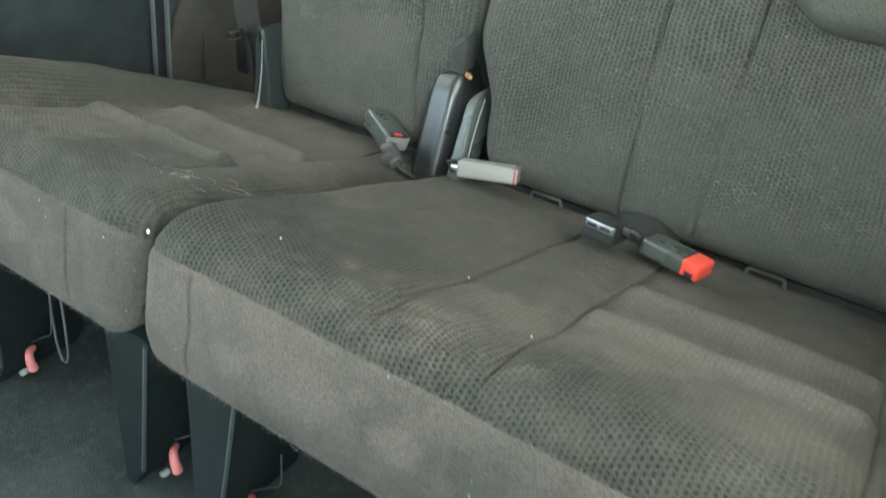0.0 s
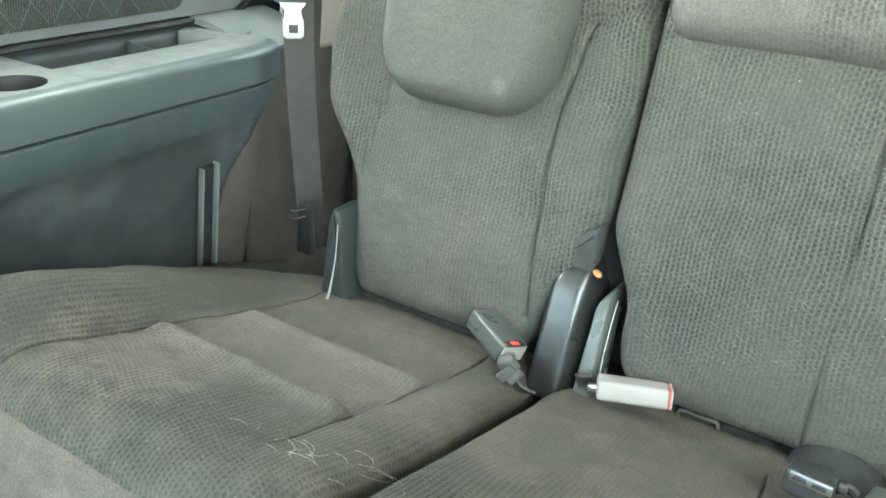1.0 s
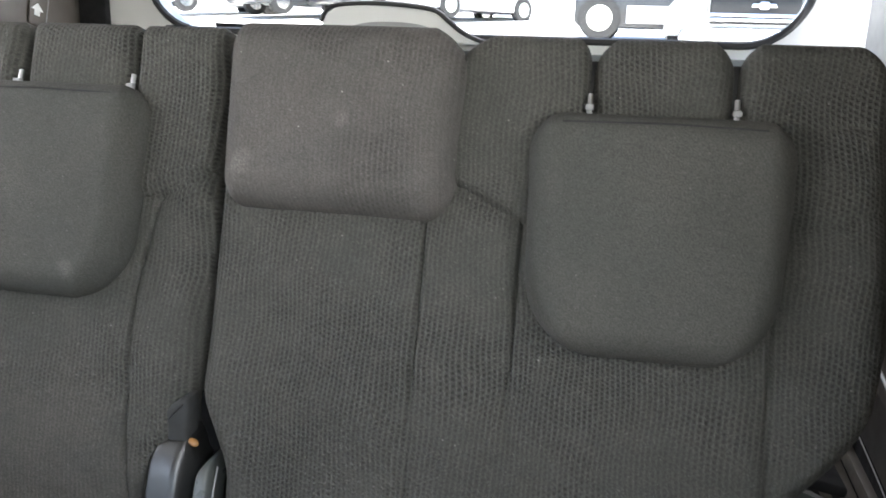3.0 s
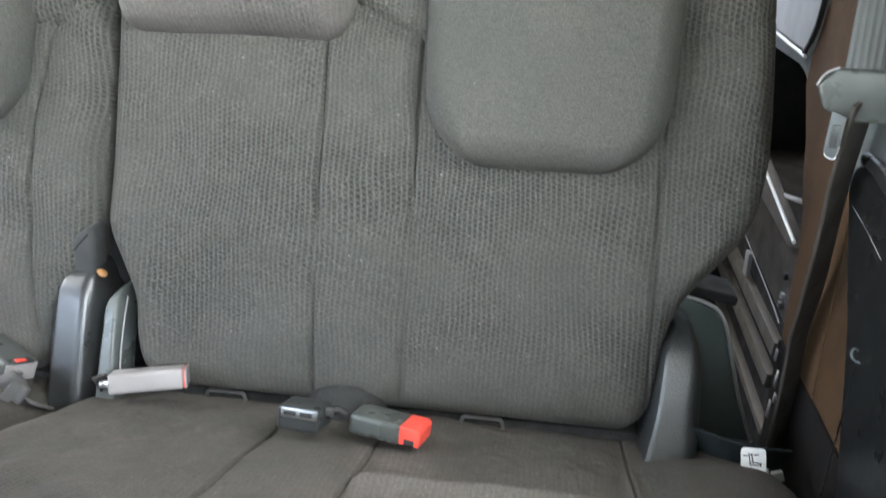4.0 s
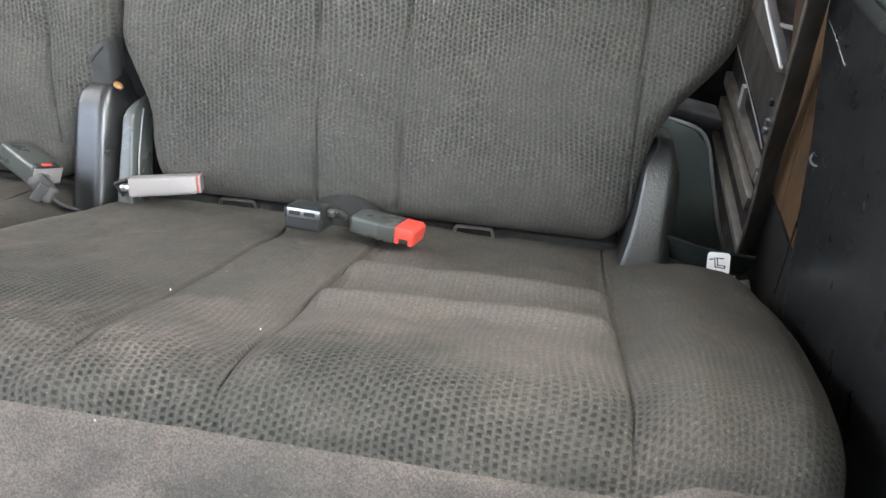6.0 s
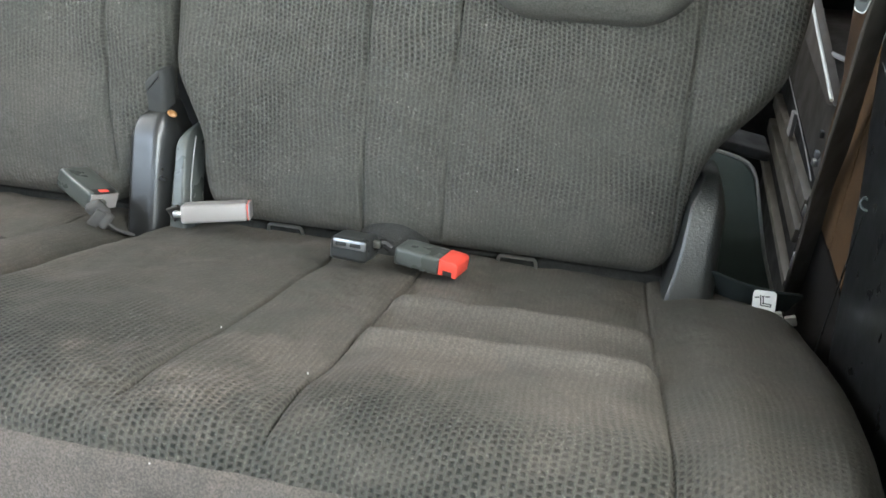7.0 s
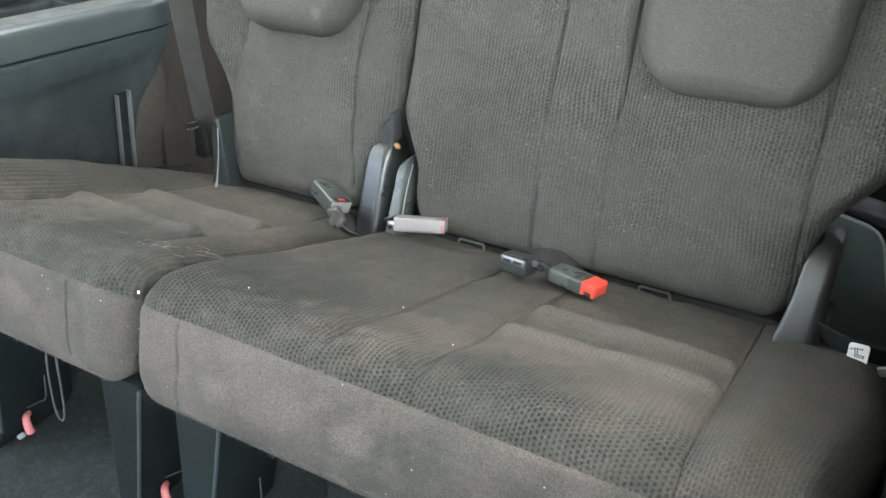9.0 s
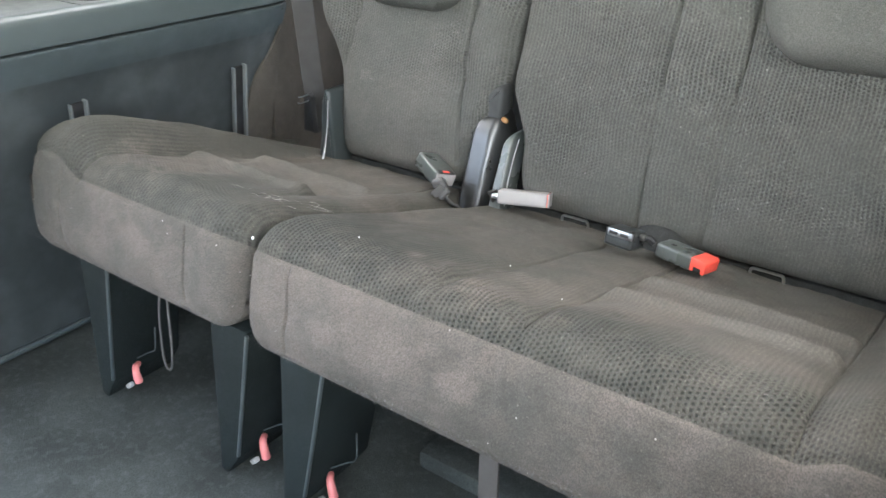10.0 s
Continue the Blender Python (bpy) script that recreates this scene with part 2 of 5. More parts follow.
def plain(name, colour, rough=0.5, metallic=0.0, scale=40.0):
    m, nt, bsdf = material(name)
    ob = nt.nodes.new("ShaderNodeTexCoord").outputs["Object"]
    n = mapped(nt, noise_value(nt, ob, scale, 3.0), 0.3, 0.7, 0.0, 1.0)
    base = mix_colour(nt, n, tuple(c * 0.85 for c in colour), tuple(min(1, c * 1.12) for c in colour))
    nt.links.new(base, bsdf.inputs["Base Color"])
    bsdf.inputs["Roughness"].default_value, bsdf.inputs["Metallic"].default_value = rough, metallic
    return m


SPOTS = ((0.185, -0.409, 0.406, 0.013, 1.7), (0.30, -0.34, 0.372, 0.045, 1.15), (0.285, -0.43, 0.40, 0.04, 1.2), (-0.236, -0.278, 0.352, 0.018, 1.5), (-0.26, -0.37, 0.40, 0.09, 1.1),
         (0.42, -0.33, 0.37, 0.06, 1.05), (-0.25, 0.01, 0.42, 0.02, 1.5), (0.10, 0.085, 0.68, 0.02, 1.5), (0.20, 0.10, 0.76, 0.02, 1.3), (-0.12, 0.05, 0.57, 0.014, 1.5))
FABRIC = fabric("dotted_velour", (0.096, 0.093, 0.085), spots=SPOTS, mottle=0.6, low=0.26, wear_scale=5.0, fresh=(0.076, 0.077, 0.070), deep=0.60, lint=0.5, foot=(0.315, 0.385))
SEAT_FABRIC = fabric("worn_dotted_velour", (0.098, 0.089, 0.079), dots=1.0, low=0.6, lint=0.3, spots=SPOTS, pitch=(0.0051, 0.0052), worn=(-0.45, -0.31, 0.05), mottle=0.8, fresh=(0.038, 0.042, 0.036), deep=0.82, lit_edges=(-0.284, -0.176))
SUEDE = fabric("plain_velour", (0.094, 0.084, 0.077), dots=0.0, mottle=0.8, spots=((0.13, -0.51, 0.33, 0.022, 1.2), (0.22, -0.51, 0.34, 0.03, 1.1), (0.30, -0.51, 0.33, 0.025, 1.15), (-0.20, -0.51, 0.34, 0.03, 1.1)))
PAD = fabric("headrest_velour", (0.082, 0.082, 0.075), dots=0.0, lint=0.3, mottle=0.28, spots=((-0.12, 0.01, 0.58, 0.012, 1.5), (-0.20, 0.03, 0.70, 0.012, 1.2)))
# Lighter, warmer velour: rear light on the middle headrest is put into its colour.
HEADREST = fabric("worn_headrest_velour", (0.124, 0.116, 0.110), dots=0.7, low=0.0, mottle=0.4, wear_scale=6.0, spots=((0.06, 0.05, 0.70, 0.016, 1.4), (0.17, 0.06, 0.75, 0.010, 1.3)), fresh=(0.100, 0.094, 0.088), deep=0.40)
THREAD = plain("seam_thread", (0.03, 0.03, 0.03), 0.9)
BLACK = plastic("black_trim", (0.011, 0.011, 0.012), 0.5, 700.0, 0.4, 0.15)
PANEL = plastic("black_side_panel", (0.010, 0.010, 0.0102), 0.31, 420.0, 0.35, 0.10)
UMBER = plastic("umber_quarter_plastic", (0.060, 0.052, 0.045), 0.45, 700.0, 0.3)
# Near-black for dark mouldings and for recesses whose shade is put into the colour.
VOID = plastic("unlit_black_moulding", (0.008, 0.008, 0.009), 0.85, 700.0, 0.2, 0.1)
COVER = plastic("recliner_plastic", (0.016, 0.0165, 0.0165), 0.32, 900.0, 0.06, 0.0)
COVER.node_tree.nodes["Principled BSDF"].inputs["Specular IOR Level"].default_value = 0.85
WEDGE = plastic("dark_slate_plastic", (0.030, 0.036, 0.036), 0.36, 900.0, 0.12, 0.2)
PLATE = plastic("green_black_plastic", (0.075, 0.095, 0.088), 0.42, 600.0, 0.3, 0.3)
SLIM = plastic("grey_green_hinge_plastic", (0.075, 0.082, 0.078), 0.30, 900.0, 0.10, 0.08)
MATT = plastic("matt_dark_buckle", (0.035, 0.036, 0.036), 0.75, 900.0, 0.2, 0.2)
GRAINED = plastic("grained_recliner_plastic", (0.020, 0.022, 0.022), 0.38, 480.0, 0.9, 0.4)
GRAINED.node_tree.nodes["Principled BSDF"].inputs["Specular IOR Level"].default_value = 0.85
TRIM = plastic("grey_trim", (0.13, 0.141, 0.139), 0.34, 700.0, 0.4)
TRIM_DARK = plastic("slate_trim", (0.040, 0.051, 0.054), 0.55, 700.0, 0.4)
SIDE_PALE = plastic("pale_side_panel", (0.112, 0.115, 0.115), 0.5, 700.0, 0.3)
PUTTY = plastic("putty_pillar_plastic", (0.25, 0.22, 0.185), 0.55, 700.0, 0.3)
TAUPE = plastic("taupe_tail_plastic", (0.11, 0.095, 0.082), 0.55, 700.0, 0.3)
TEAL = plastic("teal_grey_trim", (0.054, 0.066, 0.067), 0.38, 700.0, 0.4)
NAVY = plastic("dark_navy_trim", (0.028, 0.033, 0.034), 0.55, 500.0, 0.6, 0.9)
# Near-white, with the flare round the rear window put into the colour.
TAIL = plastic("tailgate_plastic", (0.78, 0.78, 0.76), 0.5, 700.0, 0.2, 0.1)
TRIM_PALE = plastic("pale_trim", (0.30, 0.30, 0.30), 0.55, 700.0, 0.3)
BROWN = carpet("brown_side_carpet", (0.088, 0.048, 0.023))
# Near-black copy of the brown carpet, for the pillar's shaded foot.
BROWN_SHADED = carpet("shaded_brown_carpet", (0.012, 0.010, 0.009))
DRAB = carpet("drab_brown_carpet", (0.078, 0.068, 0.057))
CARPET = carpet("charcoal_carpet", (0.042, 0.043, 0.042), dusty=0.3)
FLOOR_PILE = carpet("gritty_floor_carpet", (0.066, 0.074, 0.070), 420.0, 0.6, 0.32)
LEGS = carpet("black_leg_carpet", (0.014, 0.019, 0.019))
GREY_BUCKLE = plastic("grey_buckle", (0.26, 0.242, 0.237), 0.4, 600.0, 0.2)
MID_BUCKLE = plastic("slate_buckle", (0.060, 0.066, 0.061), 0.30, 600.0, 0.2)
DARK_BUCKLE = plastic("dark_buckle", (0.030, 0.032, 0.032), 0.30, 600.0, 0.2)
RED = plastic("red_button", (0.75, 0.075, 0.05), 0.4, 500.0, 0.1, 0.1)
PINK = plastic("faded_red_lever", (0.70, 0.22, 0.22), 0.45, 500.0, 0.1, 0.2)
STEEL = plain("steel", (0.55, 0.55, 0.55), 0.3, 1.0)
WORN_STEEL = plain("worn_steel", (0.42, 0.42, 0.42), 0.45, 0.8)
DULL_STEEL = plain("dull_steel", (0.085, 0.095, 0.10), 0.45, 0.3)
WHITE = plain("white_label", (0.8, 0.8, 0.78), 0.6)
PRINT = plain("black_print", (0.02, 0.02, 0.02), 0.6)
WEB = plastic("belt_webbing", (0.078, 0.075, 0.074), 0.75, 1500.0, 0.5, 0.15)
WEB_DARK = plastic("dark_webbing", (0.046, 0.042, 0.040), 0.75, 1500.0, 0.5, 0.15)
WEB_SHADED = plastic("shaded_grey_webbing", (0.052, 0.044, 0.037), 0.75, 1500.0, 0.5, 0.3)
WEB_RIBBED = ribbed("ribbed_belt_webbing", (0.066, 0.070, 0.068), 63.0)
HAIR = plain("pale_hair", (0.34, 0.32, 0.29), 0.7)
HEADLINER = carpet("headliner_cloth", (0.30, 0.295, 0.28))
# Paint for the orange reflection on the hinge cover.
ORANGE = plain("orange_reflection_paint", (0.30, 0.15, 0.055), 0.35)
BEIGE = plastic("beige_rib_plastic", (0.125, 0.113, 0.096), 0.5, 700.0, 0.3, 0.3)


# ---- mesh helpers ----
def thing(name, at, label, category, group="", kind=""):
    ob = new(name)
    ob.location = at
    return tagged(ob, label, category, group, kind)


def mesh_object(name, verts, faces, mat, uvs=None, smooth=True):
    me = bpy.data.meshes.new(name)
    me.from_pydata([tuple(v) for v in verts], [], faces)
    if uvs is not None:
        lay = me.uv_layers.new(name="UVMap")
        idx = np.empty(len(me.loops), dtype=np.int32)
        me.loops.foreach_get("vertex_index", idx)
        lay.data.foreach_set("uv", np.asarray(uvs, dtype=np.float32)[idx].ravel())
    me.materials.append(mat)
    if smooth:
        me.polygons.foreach_set("use_smooth", [True] * len(me.polygons))
    me.update()
    return new(name, me)


def under(ob, parent, label=""):
    """Hangs ob on parent without moving it."""
    bpy.context.view_layer.update()
    ob.parent = parent
    ob.matrix_parent_inverse = parent.matrix_world.inverted()
    if label:
        ob["label"] = label
    return ob


def part(name, bm, mat, parent=None, label="", smooth=True):
    me = bpy.data.meshes.new(name)
    bmesh.ops.recalc_face_normals(bm, faces=bm.faces)
    bm.to_mesh(me)
    bm.free()
    me.materials.append(mat)
    if smooth:
        me.polygons.foreach_set("use_smooth", [True] * len(me.polygons))
        me.set_sharp_from_angle(angle=radians(40))
    ob = new(name, me)
    return under(ob, parent, label) if parent else ob


def box(size, m, bevel=0.004, segments=2, bm=None, taper=(1, 1)):
    """A bevelled box, its top scaled by taper, placed by m."""
    bm = bm or bmesh.new()
    b = bmesh.new()
    bmesh.ops.create_cube(b, size=1)
    for v in b.verts:
        up = v.co.z > 0
        v.co = Vector((v.co.x * size[0] * (taper[0] if up else 1), v.co.y * size[1] * (taper[1] if up else 1), v.co.z * size[2]))
    if bevel:
        bmesh.ops.bevel(b, geom=list(b.edges), offset=bevel, segments=segments, affect="EDGES", profile=0.6)
    b.transform(m)
    me = bpy.data.meshes.new("tmp")
    b.to_mesh(me)
    b.free()
    bm.from_mesh(me)
    bpy.data.meshes.remove(me)
    return bm


def prism(outline, depth, m, bevel=0.003, segments=2, bm=None):
    """A plate with an outline in x and z and a depth in y, bevelled, placed by m."""
    bm = bm or bmesh.new()
    b = bmesh.new()
    a = [b.verts.new((x, 0, z)) for x, z in outline]
    f = b.faces.new(a)
    r = bmesh.ops.extrude_face_region(b, geom=[f])
    bmesh.ops.translate(b, vec=(0, depth, 0), verts=[v for v in r["geom"] if isinstance(v, bmesh.types.BMVert)])
    bmesh.ops.recalc_face_normals(b, faces=b.faces)
    if bevel:
        bmesh.ops.bevel(b, geom=[e for e in b.edges if e.calc_face_angle(0) > 0.5], offset=bevel, segments=segments, affect="EDGES", profile=0.6)
    b.transform(m)
    me = bpy.data.meshes.new("tmp")
    b.to_mesh(me)
    b.free()
    bm.from_mesh(me)
    bpy.data.meshes.remove(me)
    return bm


def spline(points, n):
    """n points along a smooth curve through the given ones, evenly spaced."""
    p = [np.array(q, float) for q in points]
    p = [2 * p[0] - p[1]] + p + [2 * p[-1] - p[-2]]
    out = []
    for i in range(1, len(p) - 2):
        for k in range(24):
            s = k / 24
            out.append(0.5 * ((2 * p[i]) + (-p[i - 1] + p[i + 1]) * s + (2 * p[i - 1] - 5 * p[i] + 4 * p[i + 1] - p[i + 2]) * s * s + (-p[i - 1] + 3 * p[i] - 3 * p[i + 1] + p[i + 2]) * s ** 3))
    out.append(p[-2])
    out = np.array(out)
    d = np.r_[0, np.cumsum(np.linalg.norm(np.diff(out, axis=0), axis=1))]
    want = np.linspace(0, d[-1], n)
    return np.stack([np.interp(want, d, out[:, i]) for i in range(out.shape[1])], 1)


def tube(points, radius, n=24, sides=8, bm=None):
    """A round bar along a smooth curve."""
    bm = bm or bmesh.new()
    c = spline(points, n)
    rings = []
    ref = Vector((0.31, 0.52, 0.79))
    for i, q in enumerate(c):
        d = Vector(c[min(i + 1, n - 1)] - c[max(i - 1, 0)]).normalized()
        a = d.cross(ref).normalized()
        b = d.cross(a)
        r = radius(i / (n - 1)) if callable(radius) else radius
        rings.append([bm.verts.new(Vector(q) + (a * math.cos(k * 2 * math.pi / sides) + b * math.sin(k * 2 * math.pi / sides)) * r) for k in range(sides)])
    for i in range(n - 1):
        for k in range(sides):
            bm.faces.new((rings[i][k], rings[i][(k + 1) % sides], rings[i + 1][(k + 1) % sides], rings[i + 1][k]))
    bm.faces.new(rings[0])
    bm.faces.new(rings[-1][::-1])
    return bm


def ribbon(points, across, width, thick=0.0014, n=40, bm=None):
    """A woven strap along a curve; across: the direction of its width, or one for each given point."""
    bm = bm or bmesh.new()
    c = spline(points, n)
    if isinstance(across[0], (tuple, list)):
        ac = spline(across, n)
    else:
        ac = np.tile(np.array(across, float), (n, 1))
    rings = []
    for i, q in enumerate(c):
        d = Vector(c[min(i + 1, n - 1)] - c[max(i - 1, 0)]).normalized()
        a = Vector(ac[i])
        a = (a - d * a.dot(d)).normalized()
        b = d.cross(a)
        w, h = width / 2, thick / 2
        rings.append([bm.verts.new(Vector(q) + a * s * w + b * u * h) for s, u in ((-1, 0), (-0.94, 1), (0.94, 1), (1, 0), (0.94, -1), (-0.94, -1))])
    for i in range(n - 1):
        for k in range(6):
            bm.faces.new((rings[i][k], rings[i][(k + 1) % 6], rings[i + 1][(k + 1) % 6], rings[i + 1][k]))
    bm.faces.new(rings[0])
    bm.faces.new(rings[-1][::-1])
    return bm


def dense(a, b, n, edge):
    """Positions from a to b, closer together near both ends."""
    s = np.linspace(0, 1, n)
    s = (1 - edge) * s + edge * 0.5 * (1 - np.cos(np.pi * s))
    return a + (b - a) * s


def with_marks(s, marks):
    """Adds closely spaced positions round the seams."""
    extra = [m + d for m in marks for d in (-0.009, -0.006, -0.004, -0.0025, -0.0012, 0, 0.0012, 0.0025, 0.004, 0.006, 0.009) if s[0] < m + d < s[-1]]
    keep = [v for v in s if all(abs(v - m) > 0.0095 for m in marks) or v in (s[0], s[-1])]
    return np.array(sorted(keep + extra))


def smooth_step(x, a, b):
    t = np.clip((x - a) / (b - a), 0, 1)
    return t * t * (3 - 2 * t)


def gauss(x, w):
    return np.exp(-(x / w) ** 2)


def lumps(x, y, seed, scale, amount):
    """Gentle unevenness of stuffed cloth."""
    out = np.zeros(np.shape(x))
    flat = out.ravel()
    for i, (a, b) in enumerate(zip(np.ravel(x), np.ravel(y))):
        flat[i] = noise.noise((a * scale, b * scale, seed))
    return flat.reshape(np.shape(x)) * amount


RECLINE = 0.30


def back_y(z):
    """The plane of the backrests' faces."""
    return 0.015 + RECLINE * (z - 0.447)


def slab(name, left, right, z0, z1, front, back, radius, mat, relief=None, nx=60, nz=60, plane=back_y, offset=0.0, marks=(), slant=0.0):
    """A stuffed pad in the plane of the backrests. left and right: the outline's x at a height; front and back: how
    far it swells to either side of the plane; relief(x, z): what is added to its face."""
    zs = dense(z0, z1, nz, 0.8)
    us = dense(0, 1, nx, 0.8)
    if marks:
        mid_z = 0.5 * (z0 + z1)
        a, b = left(mid_z), right(mid_z)
        us = (with_marks(a + (b - a) * us, marks) - a) / (b - a)
        nx = len(us)
    xl, xr = np.array([left(z) for z in zs]), np.array([right(z) for z in zs])
    X = xl[:, None] + (xr - xl)[:, None] * us[None, :]
    Z = np.repeat(zs[:, None], nx, 1)
    E = np.minimum(np.minimum(X - xl[:, None], xr[:, None] - X), np.minimum(Z - z0, z1 - Z))
    q = 1 - np.clip(E / radius, 0, 1)
    swell = np.sqrt(np.clip(1 - q * q, 0, 1))
    if slant:
        Z = Z + slant * (X - 0.5 * (xl[:, None] + xr[:, None])) * (1 - (Z - z0) / (z1 - z0))
    R = relief(X, Z) if relief is not None else np.zeros_like(X)
    n = Vector((0, -1, RECLINE)).normalized()
    base_y = plane(Z) + offset
    verts, uvs, faces = [], [], []
    fid = np.arange(nx * nz).reshape(nz, nx)
    up = math.sqrt(1 + RECLINE ** 2)
    for j in range(nz):
        for i in range(nx):
            h = front * swell[j, i] - front + R[j, i] * swell[j, i]
            verts.append((X[j, i], base_y[j, i] + n.y * h, Z[j, i] + n.z * h))
            uvs.append((X[j, i], Z[j, i] * up))
    bid = fid.copy()
    k = nx * nz
    for j in range(1, nz - 1):
        for i in range(1, nx - 1):
            h = -back * swell[j, i] - front
            bid[j, i] = k
            k += 1
            verts.append((X[j, i], base_y[j, i] + n.y * h, Z[j, i] + n.z * h))
            uvs.append((X[j, i], Z[j, i] * up))
    for j in range(nz - 1):
        for i in range(nx - 1):
            faces.append((fid[j, i], fid[j, i + 1], fid[j + 1, i + 1], fid[j + 1, i]))
            b = (bid[j, i], bid[j + 1, i], bid[j + 1, i + 1], bid[j, i + 1])
            if len(set(b)) == 4 and b != (fid[j, i], fid[j + 1, i], fid[j + 1, i + 1], fid[j, i + 1]):
                faces.append(b)
    return mesh_object(name, verts, [tuple(int(a) for a in f) for f in faces], mat, uvs)


def rounded(z0, z1, x, side, r_low, r_high, curve=None):
    """An outline's edge with rounded corners; side -1: left, 1: right."""
    def edge(z):
        base = curve(z) if curve else x
        inset = 0.0
        if z - z0 < r_low:
            inset = r_low - math.sqrt(max(0, r_low ** 2 - (r_low - (z - z0)) ** 2))
        if z1 - z < r_high:
            inset = max(inset, r_high - math.sqrt(max(0, r_high ** 2 - (r_high - (z1 - z)) ** 2)))
        return base - side * inset
    return edge


# ---- seats ----
PROFILE = [(0.035, 0.20), (0.030, 0.248), (0.005, 0.266), (-0.045, 0.281), (-0.10, 0.295), (-0.20, 0.326), (-0.30, 0.358), (-0.38, 0.386), (-0.43, 0.401),
           (-0.46, 0.401), (-0.484, 0.386), (-0.498, 0.362), (-0.506, 0.332), (-0.512, 0.298), (-0.508, 0.272), (-0.49, 0.262), (-0.40, 0.250), (-0.2, 0.215), (0.0, 0.19)]


def cushion(name, x0, x1, relief, squeeze, mats, nx, seed, valance, marks, r_left=0.042):
    """A bench cushion: the profile drawn along x with rounded ends, dotted cloth on top and plain cloth in front."""
    P = spline(PROFILE, 560)
    n = len(P)
    T = np.gradient(P, axis=0)
    T /= np.linalg.norm(T, axis=1)[:, None]
    N = np.stack([-T[:, 1], T[:, 0]], 1)
    if N[np.argmax(P[:, 1]), 1] < 0:
        N = -N
    s = np.r_[0, np.cumsum(np.linalg.norm(np.diff(P, axis=0), axis=1))]
    xs = with_marks(dense(x0, x1, nx, 0.45), marks)
    r = np.where(xs - x0 < x1 - xs, r_left, 0.042)
    e = np.minimum(xs - x0, x1 - xs)
    q = 1 - np.clip(e / r, 0, 1)
    inset = r * (1 - np.sqrt(np.clip(1 - q * q, 0, 1)))
    X = np.repeat(xs[:, None], n, 1)
    Y = P[None, :, 0] - N[None, :, 0] * inset[:, None]
    Z = P[None, :, 1] - N[None, :, 1] * inset[:, None]
    top = np.clip(N[:, 1], 0, 1)[None, :]
    outer = ((N[:, 1] > -0.2) & (P[:, 0] < 0.03))[None, :] * 1.0
    fade = np.clip(e / 0.02, 0, 1)[:, None]
    L = lumps(X, Y + Z, seed, 14.0, 0.004) + lumps(X, Y + Z, seed + 2, 26.0, 0.0020) + lumps(X, Y + Z, seed + 5, 48.0, 0.0010)
    rel, lift = relief(X, np.repeat(P[None, :, 0], len(xs), 0), np.repeat(P[None, :, 1], len(xs), 0))
    H = (rel + L) * outer * fade
    Y = Y + N[None, :, 0] * H
    Z = Z + N[None, :, 1] * H + lift * np.clip(top * 2, 0, 1)
    X = squeeze(X, Y)
    verts = np.stack([X, Y, Z], 2).reshape(-1, 3)
    uvs = np.stack([np.repeat(xs[:, None], n, 1), np.repeat(s[None, :], len(xs), 0)], 2).reshape(-1, 2)
    faces, which = [], []
    for i in range(len(xs) - 1):
        for k in range(n):
            k2 = (k + 1) % n
            faces.append((i * n + k, i * n + k2, (i + 1) * n + k2, (i + 1) * n + k))
            which.append(1 if valance(0.5 * (xs[i] + xs[i + 1]), P[k, 0], P[k, 1]) else 0)
    faces.append(tuple(range(n)))
    faces.append(tuple((len(xs) - 1) * n + k for k in range(n))[::-1])
    which += [0, 0]
    ob = mesh_object(name, verts, faces, mats[0], uvs)
    ob.data.materials.append(mats[1])
    ob.data.polygons.foreach_set("material_index", which)
    bm = bmesh.new()
    bm.from_mesh(ob.data)
    bmesh.ops.recalc_face_normals(bm, faces=bm.faces)
    bm.to_mesh(ob.data)
    bm.free()
    return ob


def groove(d, w=0.0013, depth=0.0058, soft=0.013, pull=0.0028):
    return -depth * gauss(d, w) - pull * gauss(d, soft)


def fold(y, at, drop, run):
    """A panel's rear edge: a puffed crest, then the cloth drops behind the seam and climbs again slowly."""
    d = y - at
    return -drop * smooth_step(d, -0.004, 0.007) * np.exp(-np.clip(d, 0, 1) / run) + 0.45 * drop * gauss(d + 0.016, 0.014)


def valance_line(x, y, z):
    return y < -0.44 and z < 0.382


def right_relief(x, y, z):
    xa = 0.245
    xb = 0.348
    xo = 0.587
    on_a = smooth_step(-y, 0.06, 0.09) * (1 - smooth_step(-y, 0.43, 0.47))
    r = groove(x - xa) * on_a + groove(x - xb) * smooth_step(-y, 0.06, 0.09) * (1 - smooth_step(-y, 0.44, 0.485))
    r = r + groove(x - xo, depth=0.0032, pull=0.003) * (1 - smooth_step(-y, 0.47, 0.50))
    span = smooth_step(x, xb - 0.002, xb + 0.012) * (1 - smooth_step(x, xo - 0.012, xo + 0.002))
    r = r + (groove(y + 0.172, 0.0040, 0.012, pull=0.003) + groove(y + 0.275, 0.0040, 0.012, pull=0.003) + fold(y, -0.279, 0.022, 0.045) + fold(y, -0.176, 0.020, 0.045)) * span
    r = r - 0.003 * gauss(z - 0.382, 0.004) * (y < -0.44)
    r = r + groove(x - 0.075, depth=0.003, pull=0.002) * (y < -0.44) * (1 - smooth_step(z, 0.372, 0.382))
    r = r - 0.010 * gauss(x - 0.31, 0.10) * gauss(y + 0.36, 0.10)
    for cx, cy in ((xa, -0.445), (xb, -0.470)):
        d = np.hypot(x - cx, y - cy)
        r = r - 0.0045 * gauss(d, 0.022) + 0.0018 * np.sin(np.arctan2(y - cy, x - cx) * 7) * gauss(d - 0.035, 0.022)
